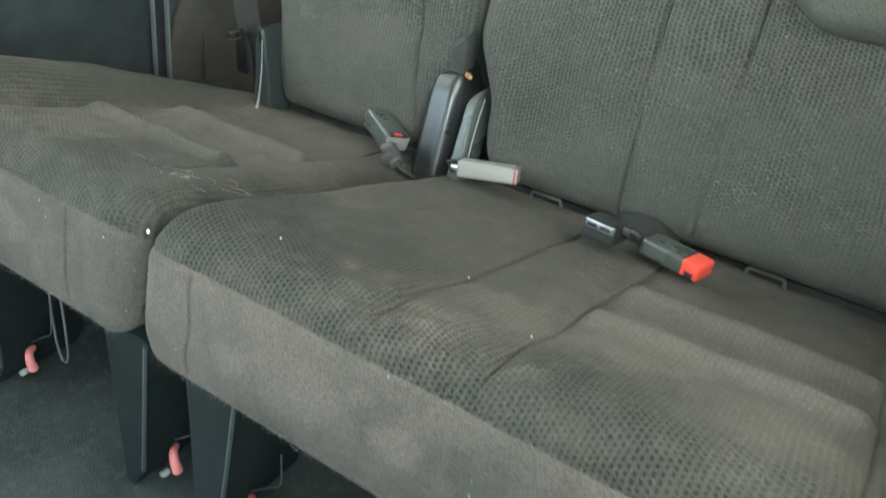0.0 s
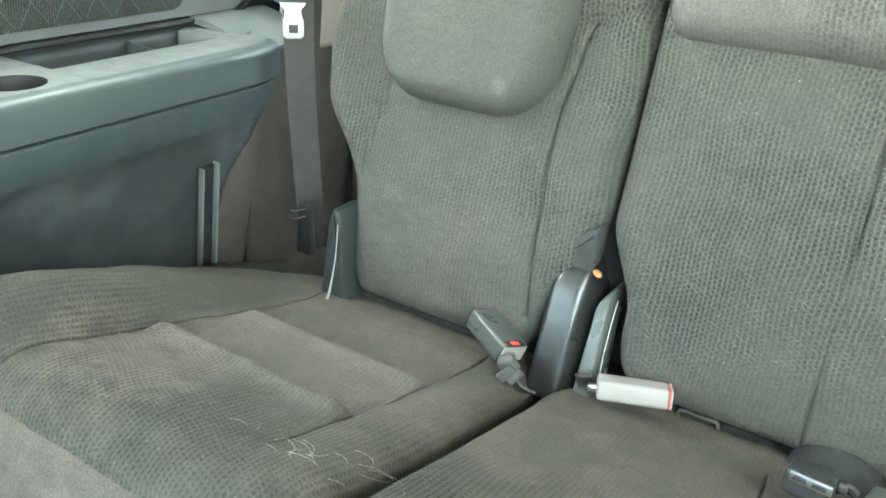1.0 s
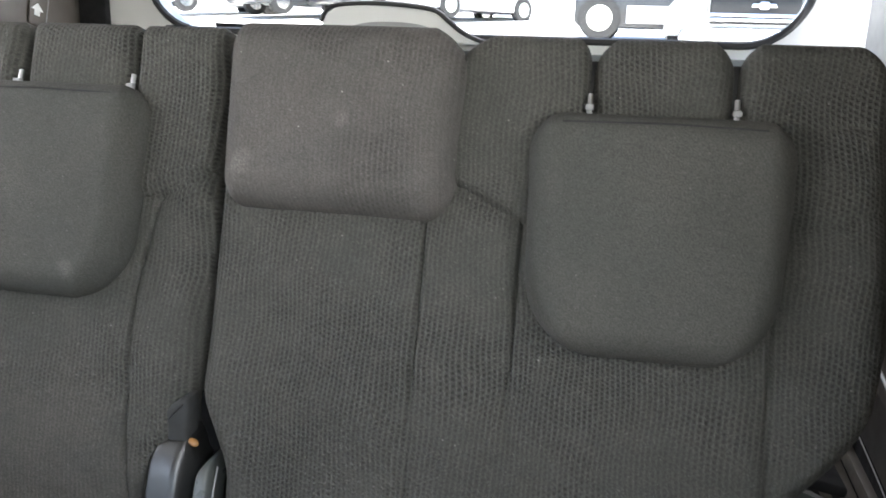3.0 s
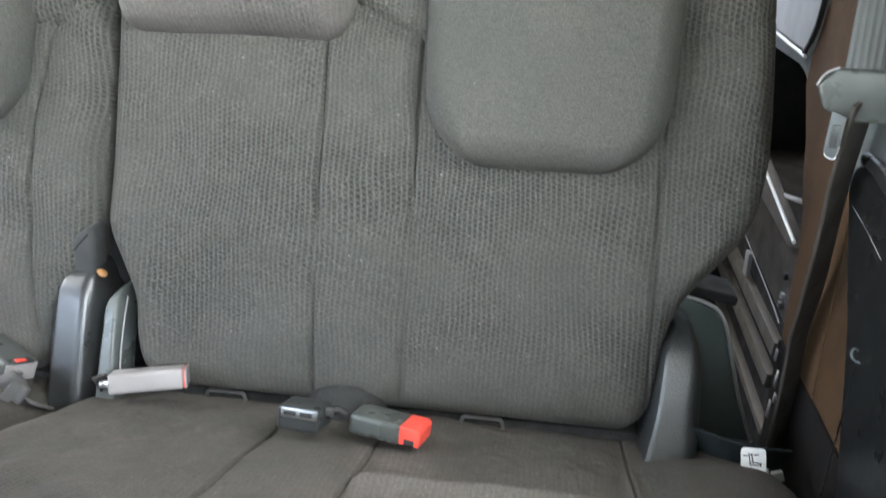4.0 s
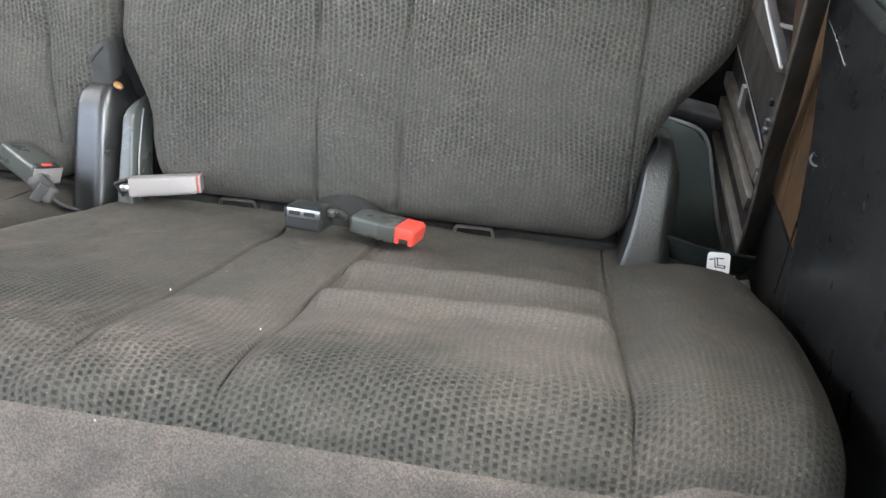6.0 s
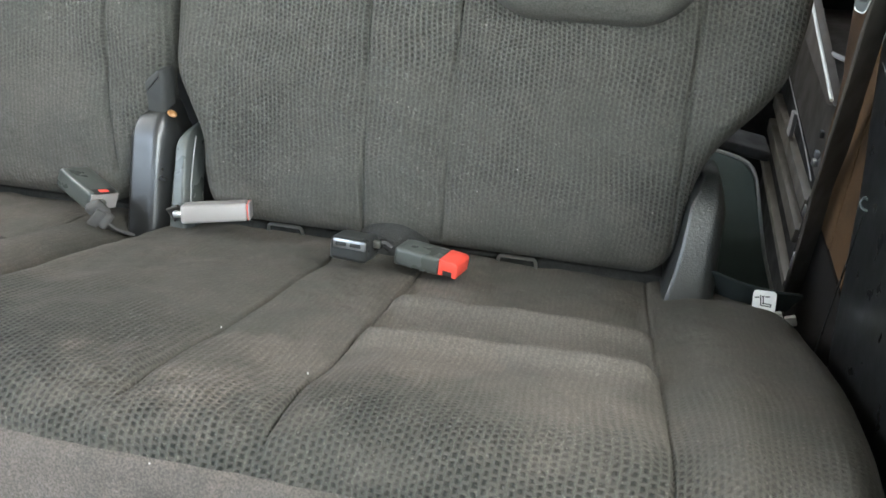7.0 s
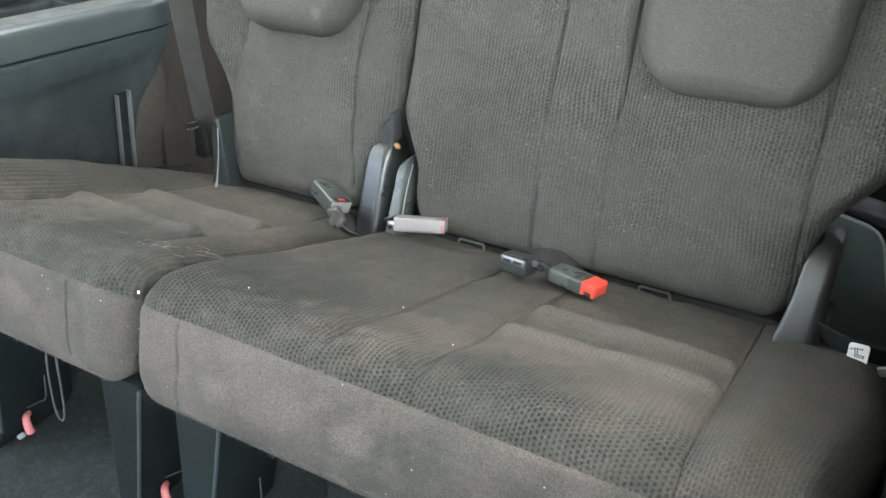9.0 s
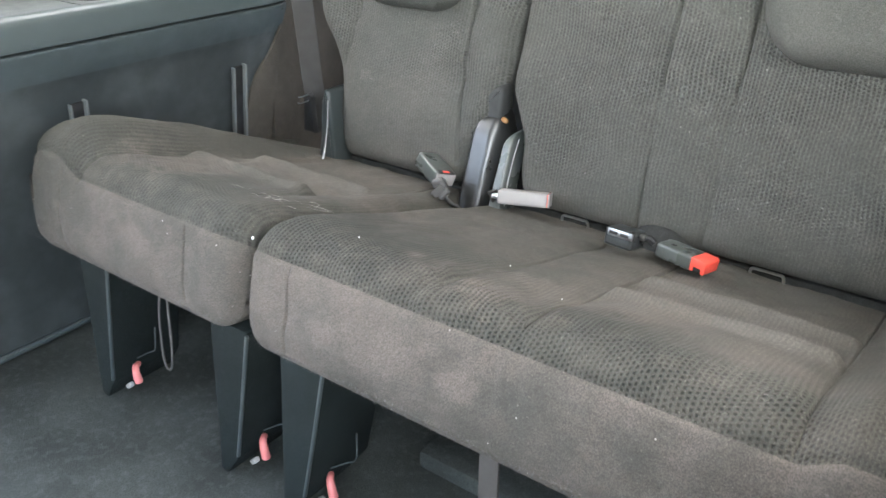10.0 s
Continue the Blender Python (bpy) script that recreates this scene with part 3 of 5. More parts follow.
    r = r + 0.0022 * np.sin((x + 0.35 * y) * 95) * gauss(x - 0.30, 0.07) * gauss(y + 0.40, 0.05)
    lift = 0.016 * smooth_step(x, xo, xo + 0.05) * smooth_step(-y, 0.02, 0.12)
    return r, lift


def right_squeeze(x, y):
    w = 1 - 0.29 * smooth_step(-y, 0.24, 0.56) - 0.5 * smooth_step(y, -0.09, 0.03)
    return np.where(x > 0.587, 0.587 + (x - 0.587) * w, x)


def left_relief(x, y, z):
    xo = -0.330
    xi = -0.077
    r = groove(x - xo, pull=0.003) * (1 - smooth_step(-y, 0.47, 0.50))
    span = smooth_step(x, xo, xo + 0.022) * (1 - smooth_step(x, xi - 0.012, xi + 0.002))
    r = r + (groove(y + 0.166, 0.0040, 0.012, pull=0.003) + groove(y + 0.291, 0.0040, 0.012, pull=0.003) + fold(y, -0.295, 0.024, 0.050) + fold(y, -0.170, 0.020, 0.045)) * span
    r = r + groove(x - xi, depth=0.004) * smooth_step(-y, 0.03, 0.06) * (1 - smooth_step(-y, 0.36, 0.42))
    r = r - 0.003 * gauss(z - 0.382, 0.004) * (y < -0.44)
    for xv in (-0.365, -0.10):
        r = r + groove(x - xv, depth=0.003, pull=0.002) * (y < -0.44) * (1 - smooth_step(z, 0.372, 0.382))
    lift = 0.038 * (1 - smooth_step(x, xo - 0.06, xo)) * smooth_step(-y, -0.05, 0.30)
    lift = lift * (0.25 + 0.75 * smooth_step(x, -0.50, -0.405)) * (1 - 0.45 * smooth_step(-y, 0.38, 0.54))
    return r, lift


def left_squeeze(x, y):
    w = 1 - 0.12 * smooth_step(-y, 0.30, 0.56) - 0.4 * smooth_step(y, -0.09, 0.03)
    return np.where(x < -0.33, -0.33 + (x + 0.33) * w, x)


def seam_dist(x, z, x0, z0, x1, z1):
    """Distance to a seam's straight run."""
    dx, dz = x1 - x0, z1 - z0
    t = np.clip(((x - x0) * dx + (z - z0) * dz) / (dx * dx + dz * dz), 0, 1)
    return np.hypot(x - x0 - t * dx, z - z0 - t * dz)


def back_common(x, z, seed):
    r = lumps(x, z, seed, 9.0, 0.007) + lumps(x * 0.7, z, seed + 7, 19.0, 0.0032) + lumps(x, z, seed + 3, 34.0, 0.0014)
    r = r - 0.006 * (1 - smooth_step(z, 0.29, 0.37)) + 0.008 * gauss(z - 0.44, 0.07)
    return r


def right_back_relief(x, z):
    r = back_common(x, z, 21.0)
    for a in ((0.262, 0.30, 0.256, 0.66), (0.355, 0.30, 0.357, 0.66), (0.277, 0.69, 0.355, 0.65), (0.606, 0.30, 0.598, 0.66), (0.598, 0.66, 0.70, 0.69)):
        r = r + groove(seam_dist(x, z, *a), w=0.0022, depth=0.0065, pull=0.003, soft=0.018)
    r = r + 0.012 * smooth_step(x, 0.61, 0.66)
    return r


def left_back_relief(x, z):
    r = back_common(x, z, 43.0)
    for a in ((-0.049, 0.33, -0.064, 0.56), (-0.064, 0.56, -0.048, 0.652), (-0.048, 0.652, 0.02, 0.685), (-0.305, 0.44, -0.29, 0.56), (-0.321, 0.666, -0.39, 0.69)):
        r = r + groove(seam_dist(x, z, *a), w=0.0022, depth=0.0065, pull=0.003, soft=0.018)
    r = r + 0.010 * (1 - smooth_step(x, -0.36, -0.31)) * smooth_step(z, 0.44, 0.5)
    return r


def interp(z, pairs):
    return float(np.interp(z, [p[0] for p in pairs], [p[1] for p in pairs]))


def smooth_curve(pairs):
    zs = np.linspace(pairs[0][0], pairs[-1][0], 200)
    xs = np.interp(zs, [p[0] for p in pairs], [p[1] for p in pairs])
    k = np.ones(15) / 15
    xs = np.convolve(np.pad(xs, 7, mode="edge"), k, mode="valid")
    return lambda z: float(np.interp(z, zs, xs))


R_IN = smooth_curve([(0.30, 0.072), (0.335, 0.060), (0.38, 0.060), (0.42, 0.040), (0.45, 0.023), (0.80, 0.021)])
R_OUT = smooth_curve([(0.30, 0.612), (0.36, 0.617), (0.395, 0.621), (0.43, 0.638), (0.465, 0.672), (0.50, 0.696), (0.56, 0.705), (0.68, 0.70), (0.80, 0.69)])
L_OUT = smooth_curve([(0.30, -0.300), (0.36, -0.316), (0.42, -0.318), (0.47, -0.345), (0.52, -0.385), (0.59, -0.398), (0.69, -0.385), (0.82, -0.365)])
L_IN = smooth_curve([(0.30, -0.037), (0.33, -0.030), (0.38, -0.006), (0.43, 0.012), (0.46, 0.018), (0.80, 0.016)])

Z_LOW, Z_SHOULDER, Z_TOP = 0.290, 0.772, 0.842


def seat(name, label, at):
    return thing(name, at, label, "car seat", "third row seats")


right_seat = seat("bench_seat", "wide two-place grey velour third-row seat with worn dotted cloth", (0.36, -0.2, 0.0))
left_seat = seat("bench_seat", "single grey velour third-row seat with worn dotted cloth", (-0.2, -0.2, 0.0))

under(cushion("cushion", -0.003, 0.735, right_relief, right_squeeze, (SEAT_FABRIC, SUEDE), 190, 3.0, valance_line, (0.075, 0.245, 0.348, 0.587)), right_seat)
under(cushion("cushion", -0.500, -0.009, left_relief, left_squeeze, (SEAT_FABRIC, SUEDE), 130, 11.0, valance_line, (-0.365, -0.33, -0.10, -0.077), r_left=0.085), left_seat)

under(slab("backrest", rounded(Z_LOW, Z_SHOULDER, 0, -1, 0.03, 0.004, R_IN), rounded(Z_LOW, Z_SHOULDER, 0, 1, 0.04, 0.004, R_OUT),
           Z_LOW, Z_SHOULDER, 0.028, 0.07, 0.03, FABRIC, right_back_relief, 170, 130, marks=(0.259, 0.356, 0.602)), right_seat)
under(slab("backrest", rounded(Z_LOW, Z_SHOULDER, 0, -1, 0.03, 0.004, L_OUT), rounded(Z_LOW, Z_SHOULDER, 0, 1, 0.03, 0.004, L_IN),
           Z_LOW, Z_SHOULDER, 0.028, 0.07, 0.03, FABRIC, left_back_relief, 110, 130, marks=(-0.056,)), left_seat)


def pad(name, parent, x0, x1, z0, z1, front, back, r, corner_low, corner_high, mat, offset=0.0, lean=0.0, label="", nx=44, nz=44, bulge=0.0, narrow=0.0, slant=0.0, corner_right=None):
    cx, cz = (x0 + x1) / 2, (z0 + z1) / 2

    def swell(x, z):
        return lumps(x, z, x0 * 7, 12.0, 0.003) + bulge * (1 - ((x - cx) / (x1 - x0) * 2) ** 2) * (1 - ((z - cz) / (z1 - z0) * 2) ** 2)
    ob = slab(name, rounded(z0, z1, x0, -1, corner_low, corner_high, lambda z: x0 + narrow * (z1 - z) / (z1 - z0)),
              rounded(z0, z1, x1, 1, corner_low, corner_right or corner_high, lambda z: x1 - narrow * (z1 - z) / (z1 - z0)), z0, z1, front, back, r, mat, swell, nx, nz,
              offset=offset, slant=slant)
    return under(ob, parent, label)


# shoulders, the blocks between the headrest posts, and the headrests
for parent, runs in ((right_seat, ((0.268, 0.412, 0.660, -0.45, 0.062, 0.020), (0.556, 0.694, 0.676, 0.3, 0.028, 0.045))), (left_seat, ((-0.378, -0.240, 0.674, -0.35, 0.046, 0.014), (-0.092, 0.018, 0.662, 0.45, 0.016, 0.018)))):
    for a, b, low, slant, cl, cr in runs:
        pad("shoulder", parent, a, b, low, Z_TOP, 0.026, 0.07, 0.018, 0.004, cl, FABRIC, offset=-0.004, nx=50, nz=90, slant=slant, corner_right=cr)
pad("post_block", right_seat, 0.4155, 0.5525, 0.742, Z_TOP + 0.001, 0.028, 0.055, 0.020, 0.006, 0.034, FABRIC, offset=0.002, nz=70)
pad("post_block", left_seat, -0.2365, -0.0955, 0.742, Z_TOP + 0.001, 0.028, 0.055, 0.020, 0.006, 0.018, FABRIC, offset=0.002, nz=70)
pad("middle_headrest", right_seat, 0.024, 0.292, 0.658, 0.854, 0.050, 0.05, 0.036, 0.034, 0.034, HEADREST, offset=-0.036, bulge=0.007, corner_right=0.056, label="slab headrest resting on the backrest", narrow=0.007, nx=60, nz=80)
for parent, a, b, z0, z1 in ((right_seat, 0.356, 0.613, 0.546, 0.774), (left_seat, -0.309, -0.059, 0.550, 0.780)):
    hr = pad("headrest", parent, a, b, z0, z1, 0.040, 0.02, 0.030, 0.070, 0.042, PAD, offset=-0.042, bulge=0.006, label="folded-down plain velour headrest pad", narrow=0.012, nx=60, nz=80)
    n = Vector((0, -1, RECLINE)).normalized()
    zt = z1 - 0.014
    pts = [(a + 0.035 + k * (b - a - 0.07) / 6, back_y(zt) - 0.042 + 0.0048, zt - 0.002 * abs(k - 3) / 3) for k in range(7)]
    under(part("piping", tube(pts, 0.0011, 30, 6), THREAD), hr)
for parent, xs in ((right_seat, (0.4138, 0.5543)), (left_seat, (-0.2383, -0.0938))):
    for x in xs:
        b = tube([(x, back_y(0.74) + 0.001, 0.74), (x, back_y(0.760) + 0.002, 0.760), (x, back_y(0.782) + 0.004, 0.782)], 0.0028, 8, 10)
        # Added black plate, so the gap beside the post looks dark.
        part("post_gap_backing", box((0.012, 0.012, 0.048), pose(x, back_y(0.790) + 0.030, 0.790, -16), 0.003), BLACK, parent, "dark backing added in the gap behind the headrest post")
        post = part("headrest_post", b, STEEL, parent, "bare steel headrest post")
        under(part("collar", box((0.008, 0.008, 0.006), Matrix.Translation((x, back_y(0.770) - 0.001, 0.770)), 0.0015), TRIM_PALE), post)


def shelf(parent, x0, x1):
    """The carpeted strip between cushion and backrest that carries the anchor loops."""
    part("rear_strip", box((x1 - x0, 0.11, 0.02), pose((x0 + x1) / 2, 0.055, 0.262, -4), 0.006), CARPET, parent, "black felt strip behind the cushion")


shelf(right_seat, 0.03, 0.66)
shelf(left_seat, -0.36, -0.03)

for x in (0.161, 0.442):
    b = tube([(x - 0.022, -0.003, 0.250), (x - 0.022, -0.005, 0.268), (x - 0.0205, -0.006, 0.2765), (x - 0.016, -0.006, 0.2785), (x + 0.016, -0.006, 0.2785), (x + 0.0205, -0.006, 0.2765), (x + 0.022, -0.005, 0.268), (x + 0.022, -0.003, 0.250)], 0.0021, 40, 8)
    part("anchor_loop", b, STEEL, right_seat, "black-coated steel child seat anchor loop")


def side_cover(name, parent, x0, x1, path, label, flare=0.0, deep=0.10, mat=None, crown=0.016, arc=0.0):
    """A moulded plastic shroud over a recliner hinge: a curved shell along a path of (y, z), rounded across, that widens at its foot."""
    c = spline(path, 22)
    bm = bmesh.new()
    rings = []
    zlow, zhigh = path[0][1], max(p[1] for p in path)
    for i, (y, z) in enumerate(c):
        a = c[min(i + 1, 21)] - c[max(i - 1, 0)]
        ny, nz = -a[1], a[0]
        l = math.hypot(ny, nz)
        ny, nz = ny / l, nz / l
        f = (1 - (z - zlow) / (zhigh - zlow)) ** 2 if y < 0.0 else 0.0
        up = max(0.0, (z - zhigh + arc) / arc) if arc else 0.0
        xa, xb = x0 + min(flare, 0) * f + arc * 0.45 * up ** 2.5, x1 + max(flare, 0) * f - arc * 0.12 * up ** 2.5
        ring = []
        for k in range(25):
            s = k / 12 - 1
            drop = crown * max(0.0, (s - 0.05) / 0.95) ** 3 + 0.15 * crown * max(0.0, (-s - 0.80) / 0.20) ** 2
            ring.append(bm.verts.new(((xa + xb) / 2 + (xb - xa) / 2 * s, y + abs(ny) * drop, z - max(nz, 0) * drop)))
        ring.append(bm.verts.new((xb, y + deep, max(z - 0.02, 0.24))))
        ring.append(bm.verts.new((xa, y + deep, max(z - 0.02, 0.24))))
        rings.append(ring)
    m = len(rings[0])
    for i in range(len(rings) - 1):
        for k in range(m):
            bm.faces.new((rings[i][k], rings[i][(k + 1) % m], rings[i + 1][(k + 1) % m], rings[i + 1][k]))
    bm.faces.new(rings[0])
    bm.faces.new(rings[-1][::-1])
    return part(name, bm, mat or COVER, parent, label)


side_cover("recliner_cover", left_seat, -0.023, 0.027, [(-0.056, 0.262), (-0.042, 0.30), (-0.022, 0.355), (-0.006, 0.389), (0.014, 0.405), (0.045, 0.407)], "glossy black arched hinge cover", crown=0.030, deep=0.085, arc=0.034)
side_cover("recliner_cover", right_seat, 0.0305, 0.048, [(-0.050, 0.262), (-0.036, 0.30), (-0.016, 0.345), (-0.004, 0.371), (0.014, 0.381), (0.045, 0.382)], "slim grey-green hinge cover", 0.010, mat=SLIM, deep=0.035, crown=0.012, arc=0.02)
side_cover("recliner_cover", right_seat, 0.616, 0.652, [(-0.076, 0.262), (-0.060, 0.305), (-0.038, 0.355), (-0.022, 0.381), (0.002, 0.393), (0.03, 0.394)], "black grained hinge cover", -0.020, mat=GRAINED, crown=0.012, arc=0.025)
part("recliner_cover", prism([(-0.341, 0.258), (-0.296, 0.258), (-0.299, 0.34), (-0.303, 0.394), (-0.308, 0.403), (-0.315, 0.400), (-0.322, 0.378), (-0.330, 0.315)], 0.05, pose(0, -0.038, 0, 0, 0, 0), 0.007, 3), WEDGE, left_seat, "dark slate wedge-shaped hinge cover")
part("hinge_bracket", prism([(-0.040, 0.378), (0.012, 0.378), (0.019, 0.436), (0.017, 0.452), (0.011, 0.450), (-0.006, 0.438), (-0.020, 0.424), (-0.033, 0.404)], 0.03, Matrix.Translation((0, 0.006, 0)), 0.007, 3), MATT, left_seat, "dark plastic bracket above the hinge cover")
# Pale material paints the highlight that runs down the cover's edge.
part("side_fin", tube([(-0.302, -0.041, 0.385), (-0.303, -0.046, 0.34), (-0.308, -0.052, 0.295), (-0.314, -0.056, 0.272), (-0.318, -0.060, 0.264)], lambda k: 0.0009 + 0.0030 * k ** 4, 20, 8), TRIM_PALE, left_seat, "moulded edge of the hinge cover with its highlight painted pale")
# Silvery highlight along the cover's edge, drawn as a thin pale tube.
part("cover_edge", tube([(0.0492, 0.010, 0.374), (0.0500, -0.004, 0.352), (0.0525, -0.024, 0.315), (0.0565, -0.038, 0.282)], 0.0009, 18, 6), TRIM_PALE, right_seat, "pale tube painting the highlight on the slim hinge cover's edge")
# Added black box; keeps the gap between the hinge covers dark.
part("hinge_gap_filler", box((0.085, 0.012, 0.22), pose(0.055, 0.050, 0.335), 0.003), VOID, right_seat, "black filler added to darken the gap behind the covers")
# Flattened orange blob that paints a reflection on the hinge cover.
mark = bmesh.new()
bmesh.ops.create_icosphere(mark, subdivisions=2, radius=0.0070, matrix=pose(0.021, 0.011, 0.3985, 38, 30, 0) @ Matrix.Diagonal((0.9, 0.65, 0.3, 1)))
part("orange_reflection", mark, ORANGE, left_seat, "orange reflection on the hinge, drawn as a coloured blob")


def leg(parent, x, w=1.0):
    """A felt-covered folding leg with a worn front edge and a faded red latch lever."""
    out = [(0, 0.262), (-0.026, 0.004), (-0.012, 0.002), (0.018, 0.045), (0.070 * w, 0.262)]
    one = part("leg", prism(out, 0.12, Matrix.Translation((x, -0.492, 0)), 0.005), LEGS, parent, "black felt-covered folding leg")
    e = tube([(x + 0.070 * w, -0.493, 0.258), (x + 0.045 * w, -0.494, 0.15), (x + 0.019, -0.493, 0.05)], 0.0026, 14, 6)
    under(part("edge_piping", e, TRIM_DARK), one, "worn grey edge piping")
    lv = tube([(x + 0.026, -0.452, 0.060), (x + 0.034, -0.462, 0.062), (x + 0.040, -0.466, 0.053), (x + 0.041, -0.465, 0.040)], lambda k: 0.0044 + 0.0020 * k, 14, 10)
    under(part("latch_lever", lv, PINK), one, "faded red latch lever")
    under(part("latch_tip", box((0.012, 0.010, 0.008), pose(x + 0.022, -0.470, 0.028, 0, -40, 0), 0.003), TRIM_PALE), one, "pale latch tip")
    under(part("latch_rod", tube([(x + 0.026, -0.452, 0.070), (x + 0.048, -0.445, 0.085), (x + 0.060, -0.44, 0.094), (x + 0.054, -0.43, 0.125)], 0.0011, 16, 6), TRIM_DARK), one)
    return one


leg(left_seat, -0.365)
leg(left_seat, -0.080)
leg(right_seat, 0.044)
leg(right_seat, 0.52)
part("floor_bar", box((0.50, 0.05, 0.03), pose(0.36, -0.30, 0.016), 0.008), FLOOR_PILE, right_seat, "carpeted floor rail under the seat")
part("strap_end", box((0.022, 0.004, 0.12), pose(0.335, -0.495, 0.215), 0.001), WEB_DARK, right_seat)


# ---- buckles, belts and other loose things ----
def buckle(label, m, mat, size, end=None, web=None, slots=False):
    """A belt buckle along its local x: rounded shell, coloured push end and a webbing stub."""
    one = thing("seat_belt_buckle", m.translation, label, "seat belt buckle", "seat belt buckles")
    lx, ly, lz = size
    shell = part("shell", box(size, m, min(ly, lz) * 0.22, 3, taper=(1.0, 0.94)), mat, one)
    if end == "red":
        h = lz / 2
        out = [(0, -h * 0.86), (0.005, -h * 0.86), (0.005, -h * 0.25), (0.015, -h * 0.25), (0.015, -h * 0.86), (0.020, -h * 0.86), (0.021, h * 0.60), (0.018, h * 0.92), (0, h * 0.95)]
        part("push_button", prism(out, ly * 0.94, m @ pose(lx / 2 - 0.001, -ly * 0.47, 0), 0.0012), RED, one, "bright red notched push button")
        part("tongue_slot", box((0.011, ly * 0.86, lz * 0.26), m @ pose(lx / 2 + 0.009, 0, -lz * 0.27), 0.001), PRINT, one)
    if end == "thin":
        part("push_button", box((0.0012, ly * 0.93, lz * 0.88), m @ pose(lx / 2 + 0.0004, 0, 0), 0.0003), RED, one, "thin red push button seen on edge")
        part("end_cap", box((0.0022, ly * 0.96, lz * 0.90), m @ pose(lx / 2 + 0.0019, 0, 0), 0.0008), mat, one)
    if end == "inner":
        part("push_button", box((0.006, 0.012, 0.003), m @ pose(lx * 0.455, -0.001, lz * 0.475), 0.001), RED, one, "red push button")
        part("button_recess", box((0.010, 0.026, 0.002), m @ pose(lx * 0.45, -0.001, lz * 0.468), 0.0006), PRINT, one)
    if slots:
        face = part("end_face", box((0.036, 0.003, lz * 0.40), m @ pose(0.002, -ly / 2 - 0.0002, lz * 0.28), 0.001), STEEL, one, "bright metal rim of the buckle mouth")
        for dx in (-0.007, 0.009):
            under(part("slot", box((0.012, 0.003, 0.004), m @ pose(dx, -ly / 2 - 0.001, lz * 0.28), 0.0008), PRINT), face)
    if end == "inner":
        part("end_face", box((0.003, ly * 0.86, lz * 0.80), m @ pose(lx / 2 - 0.0005, 0, 0), 0.001), GREY_BUCKLE, one, "pale plastic mouth of the buckle")
        w = box((0.020, 0.012, 0.024), pose(-0.030, -0.086, 0.311, 20, -24, 14), 0.005, 3)
        box((0.014, 0.010, 0.020), pose(-0.022, -0.088, 0.301, -25, 30, -10), 0.004, 3, bm=w)
        box((0.022, 0.005, 0.012), pose(-0.028, -0.094, 0.305, 10, -48, 25), 0.002, 2, bm=w)
        part("crumpled_web", ribbon([(-0.024, -0.088, 0.298), (-0.019, -0.082, 0.287), (-0.012, -0.062, 0.270)], (0.9, -0.3, 0.2), 0.016, 0.003, 12, bm=w), WEB, one, "crumpled grey webbing")
    if web:
        if end != "inner":
            part("webbing_stub", ribbon(web, (0, -0.5, 0.86), 0.016, 0.003, 14), WEB_DARK, one)
        part("rivet", box((0.010, 0.010, 0.008), m @ pose((lx if end == "inner" else -lx) / 2 * 1.12, -0.006, 0), 0.003), STEEL, one, "steel anchor rivet")
    return one


buckle("grey seat belt buckle lying at the cushion's rear edge", pose(0.098, -0.052, 0.311, -16, -1, 20), GREY_BUCKLE, (0.074, 0.032, 0.021), "thin", [(0.058, -0.055, 0.310), (0.040, -0.05, 0.300), (0.032, -0.03, 0.285), (0.03, 0.0, 0.27)])
buckle("dark seat belt buckle with a metal mouth on the cushion", pose(0.281, -0.100, 0.319, -12, -1, -6), DARK_BUCKLE, (0.042, 0.036, 0.024), None, None, True)
buckle("dark seat belt buckle with a bright red button", pose(0.352, -0.088, 0.311, -8, 1, -12), MID_BUCKLE, (0.052, 0.035, 0.0195), "red")
buckle("slate seat belt buckle tipped against the hinge cover", pose(-0.066, -0.050, 0.318, -16, 12, -26), MID_BUCKLE, (0.066, 0.040, 0.024), "inner", [(-0.048, -0.078, 0.310), (-0.034, -0.084, 0.306), (-0.020, -0.080, 0.294), (-0.012, -0.06, 0.272)])

link = thing("buckle_cable", (0.31, -0.09, 0.31), "short black cable joining two buckles", "cable")
part("cable", tube([(0.300, -0.098, 0.320), (0.309, -0.090, 0.321), (0.318, -0.090, 0.316)], 0.005, 10, 8), BLACK, link)
part("clip", box((0.008, 0.006, 0.008), pose(0.306, -0.102, 0.326), 0.002), STEEL, link, "bright metal clip")

dome = bmesh.new()
bmesh.ops.create_uvsphere(dome, u_segments=24, v_segments=12, radius=1, matrix=pose(0.300, -0.020, 0.276) @ Matrix.Diagonal((0.045, 0.030, 0.034, 1)))
tagged(part("belt_anchor_dome", dome, CARPET), "black felt-covered dome over the belt anchor", "belt anchor")

# strap with a folding instruction label
strap = thing("fold_strap", (0.695, -0.06, 0.30), "black pull strap with a white seat-folding label", "strap")
part("webbing", ribbon([(0.650, -0.045, 0.304), (0.675, -0.062, 0.306), (0.705, -0.066, 0.304), (0.728, -0.060, 0.300)], (0, -0.45, 0.9), 0.032, 0.003, 20), LEGS, strap)
LABEL = look((0.694, -0.086, 0.312), (0.77, 0.63, -0.09), 4)
ro = [(sx * 0.0072 + 0.0035 * math.cos(radians(a)), sz * 0.0076 + 0.0035 * math.sin(radians(a))) for sx, sz, a0 in ((1, -1, -90), (1, 1, 0), (-1, 1, 90), (-1, -1, 180)) for a in (a0, a0 + 30, a0 + 60, a0 + 90)]
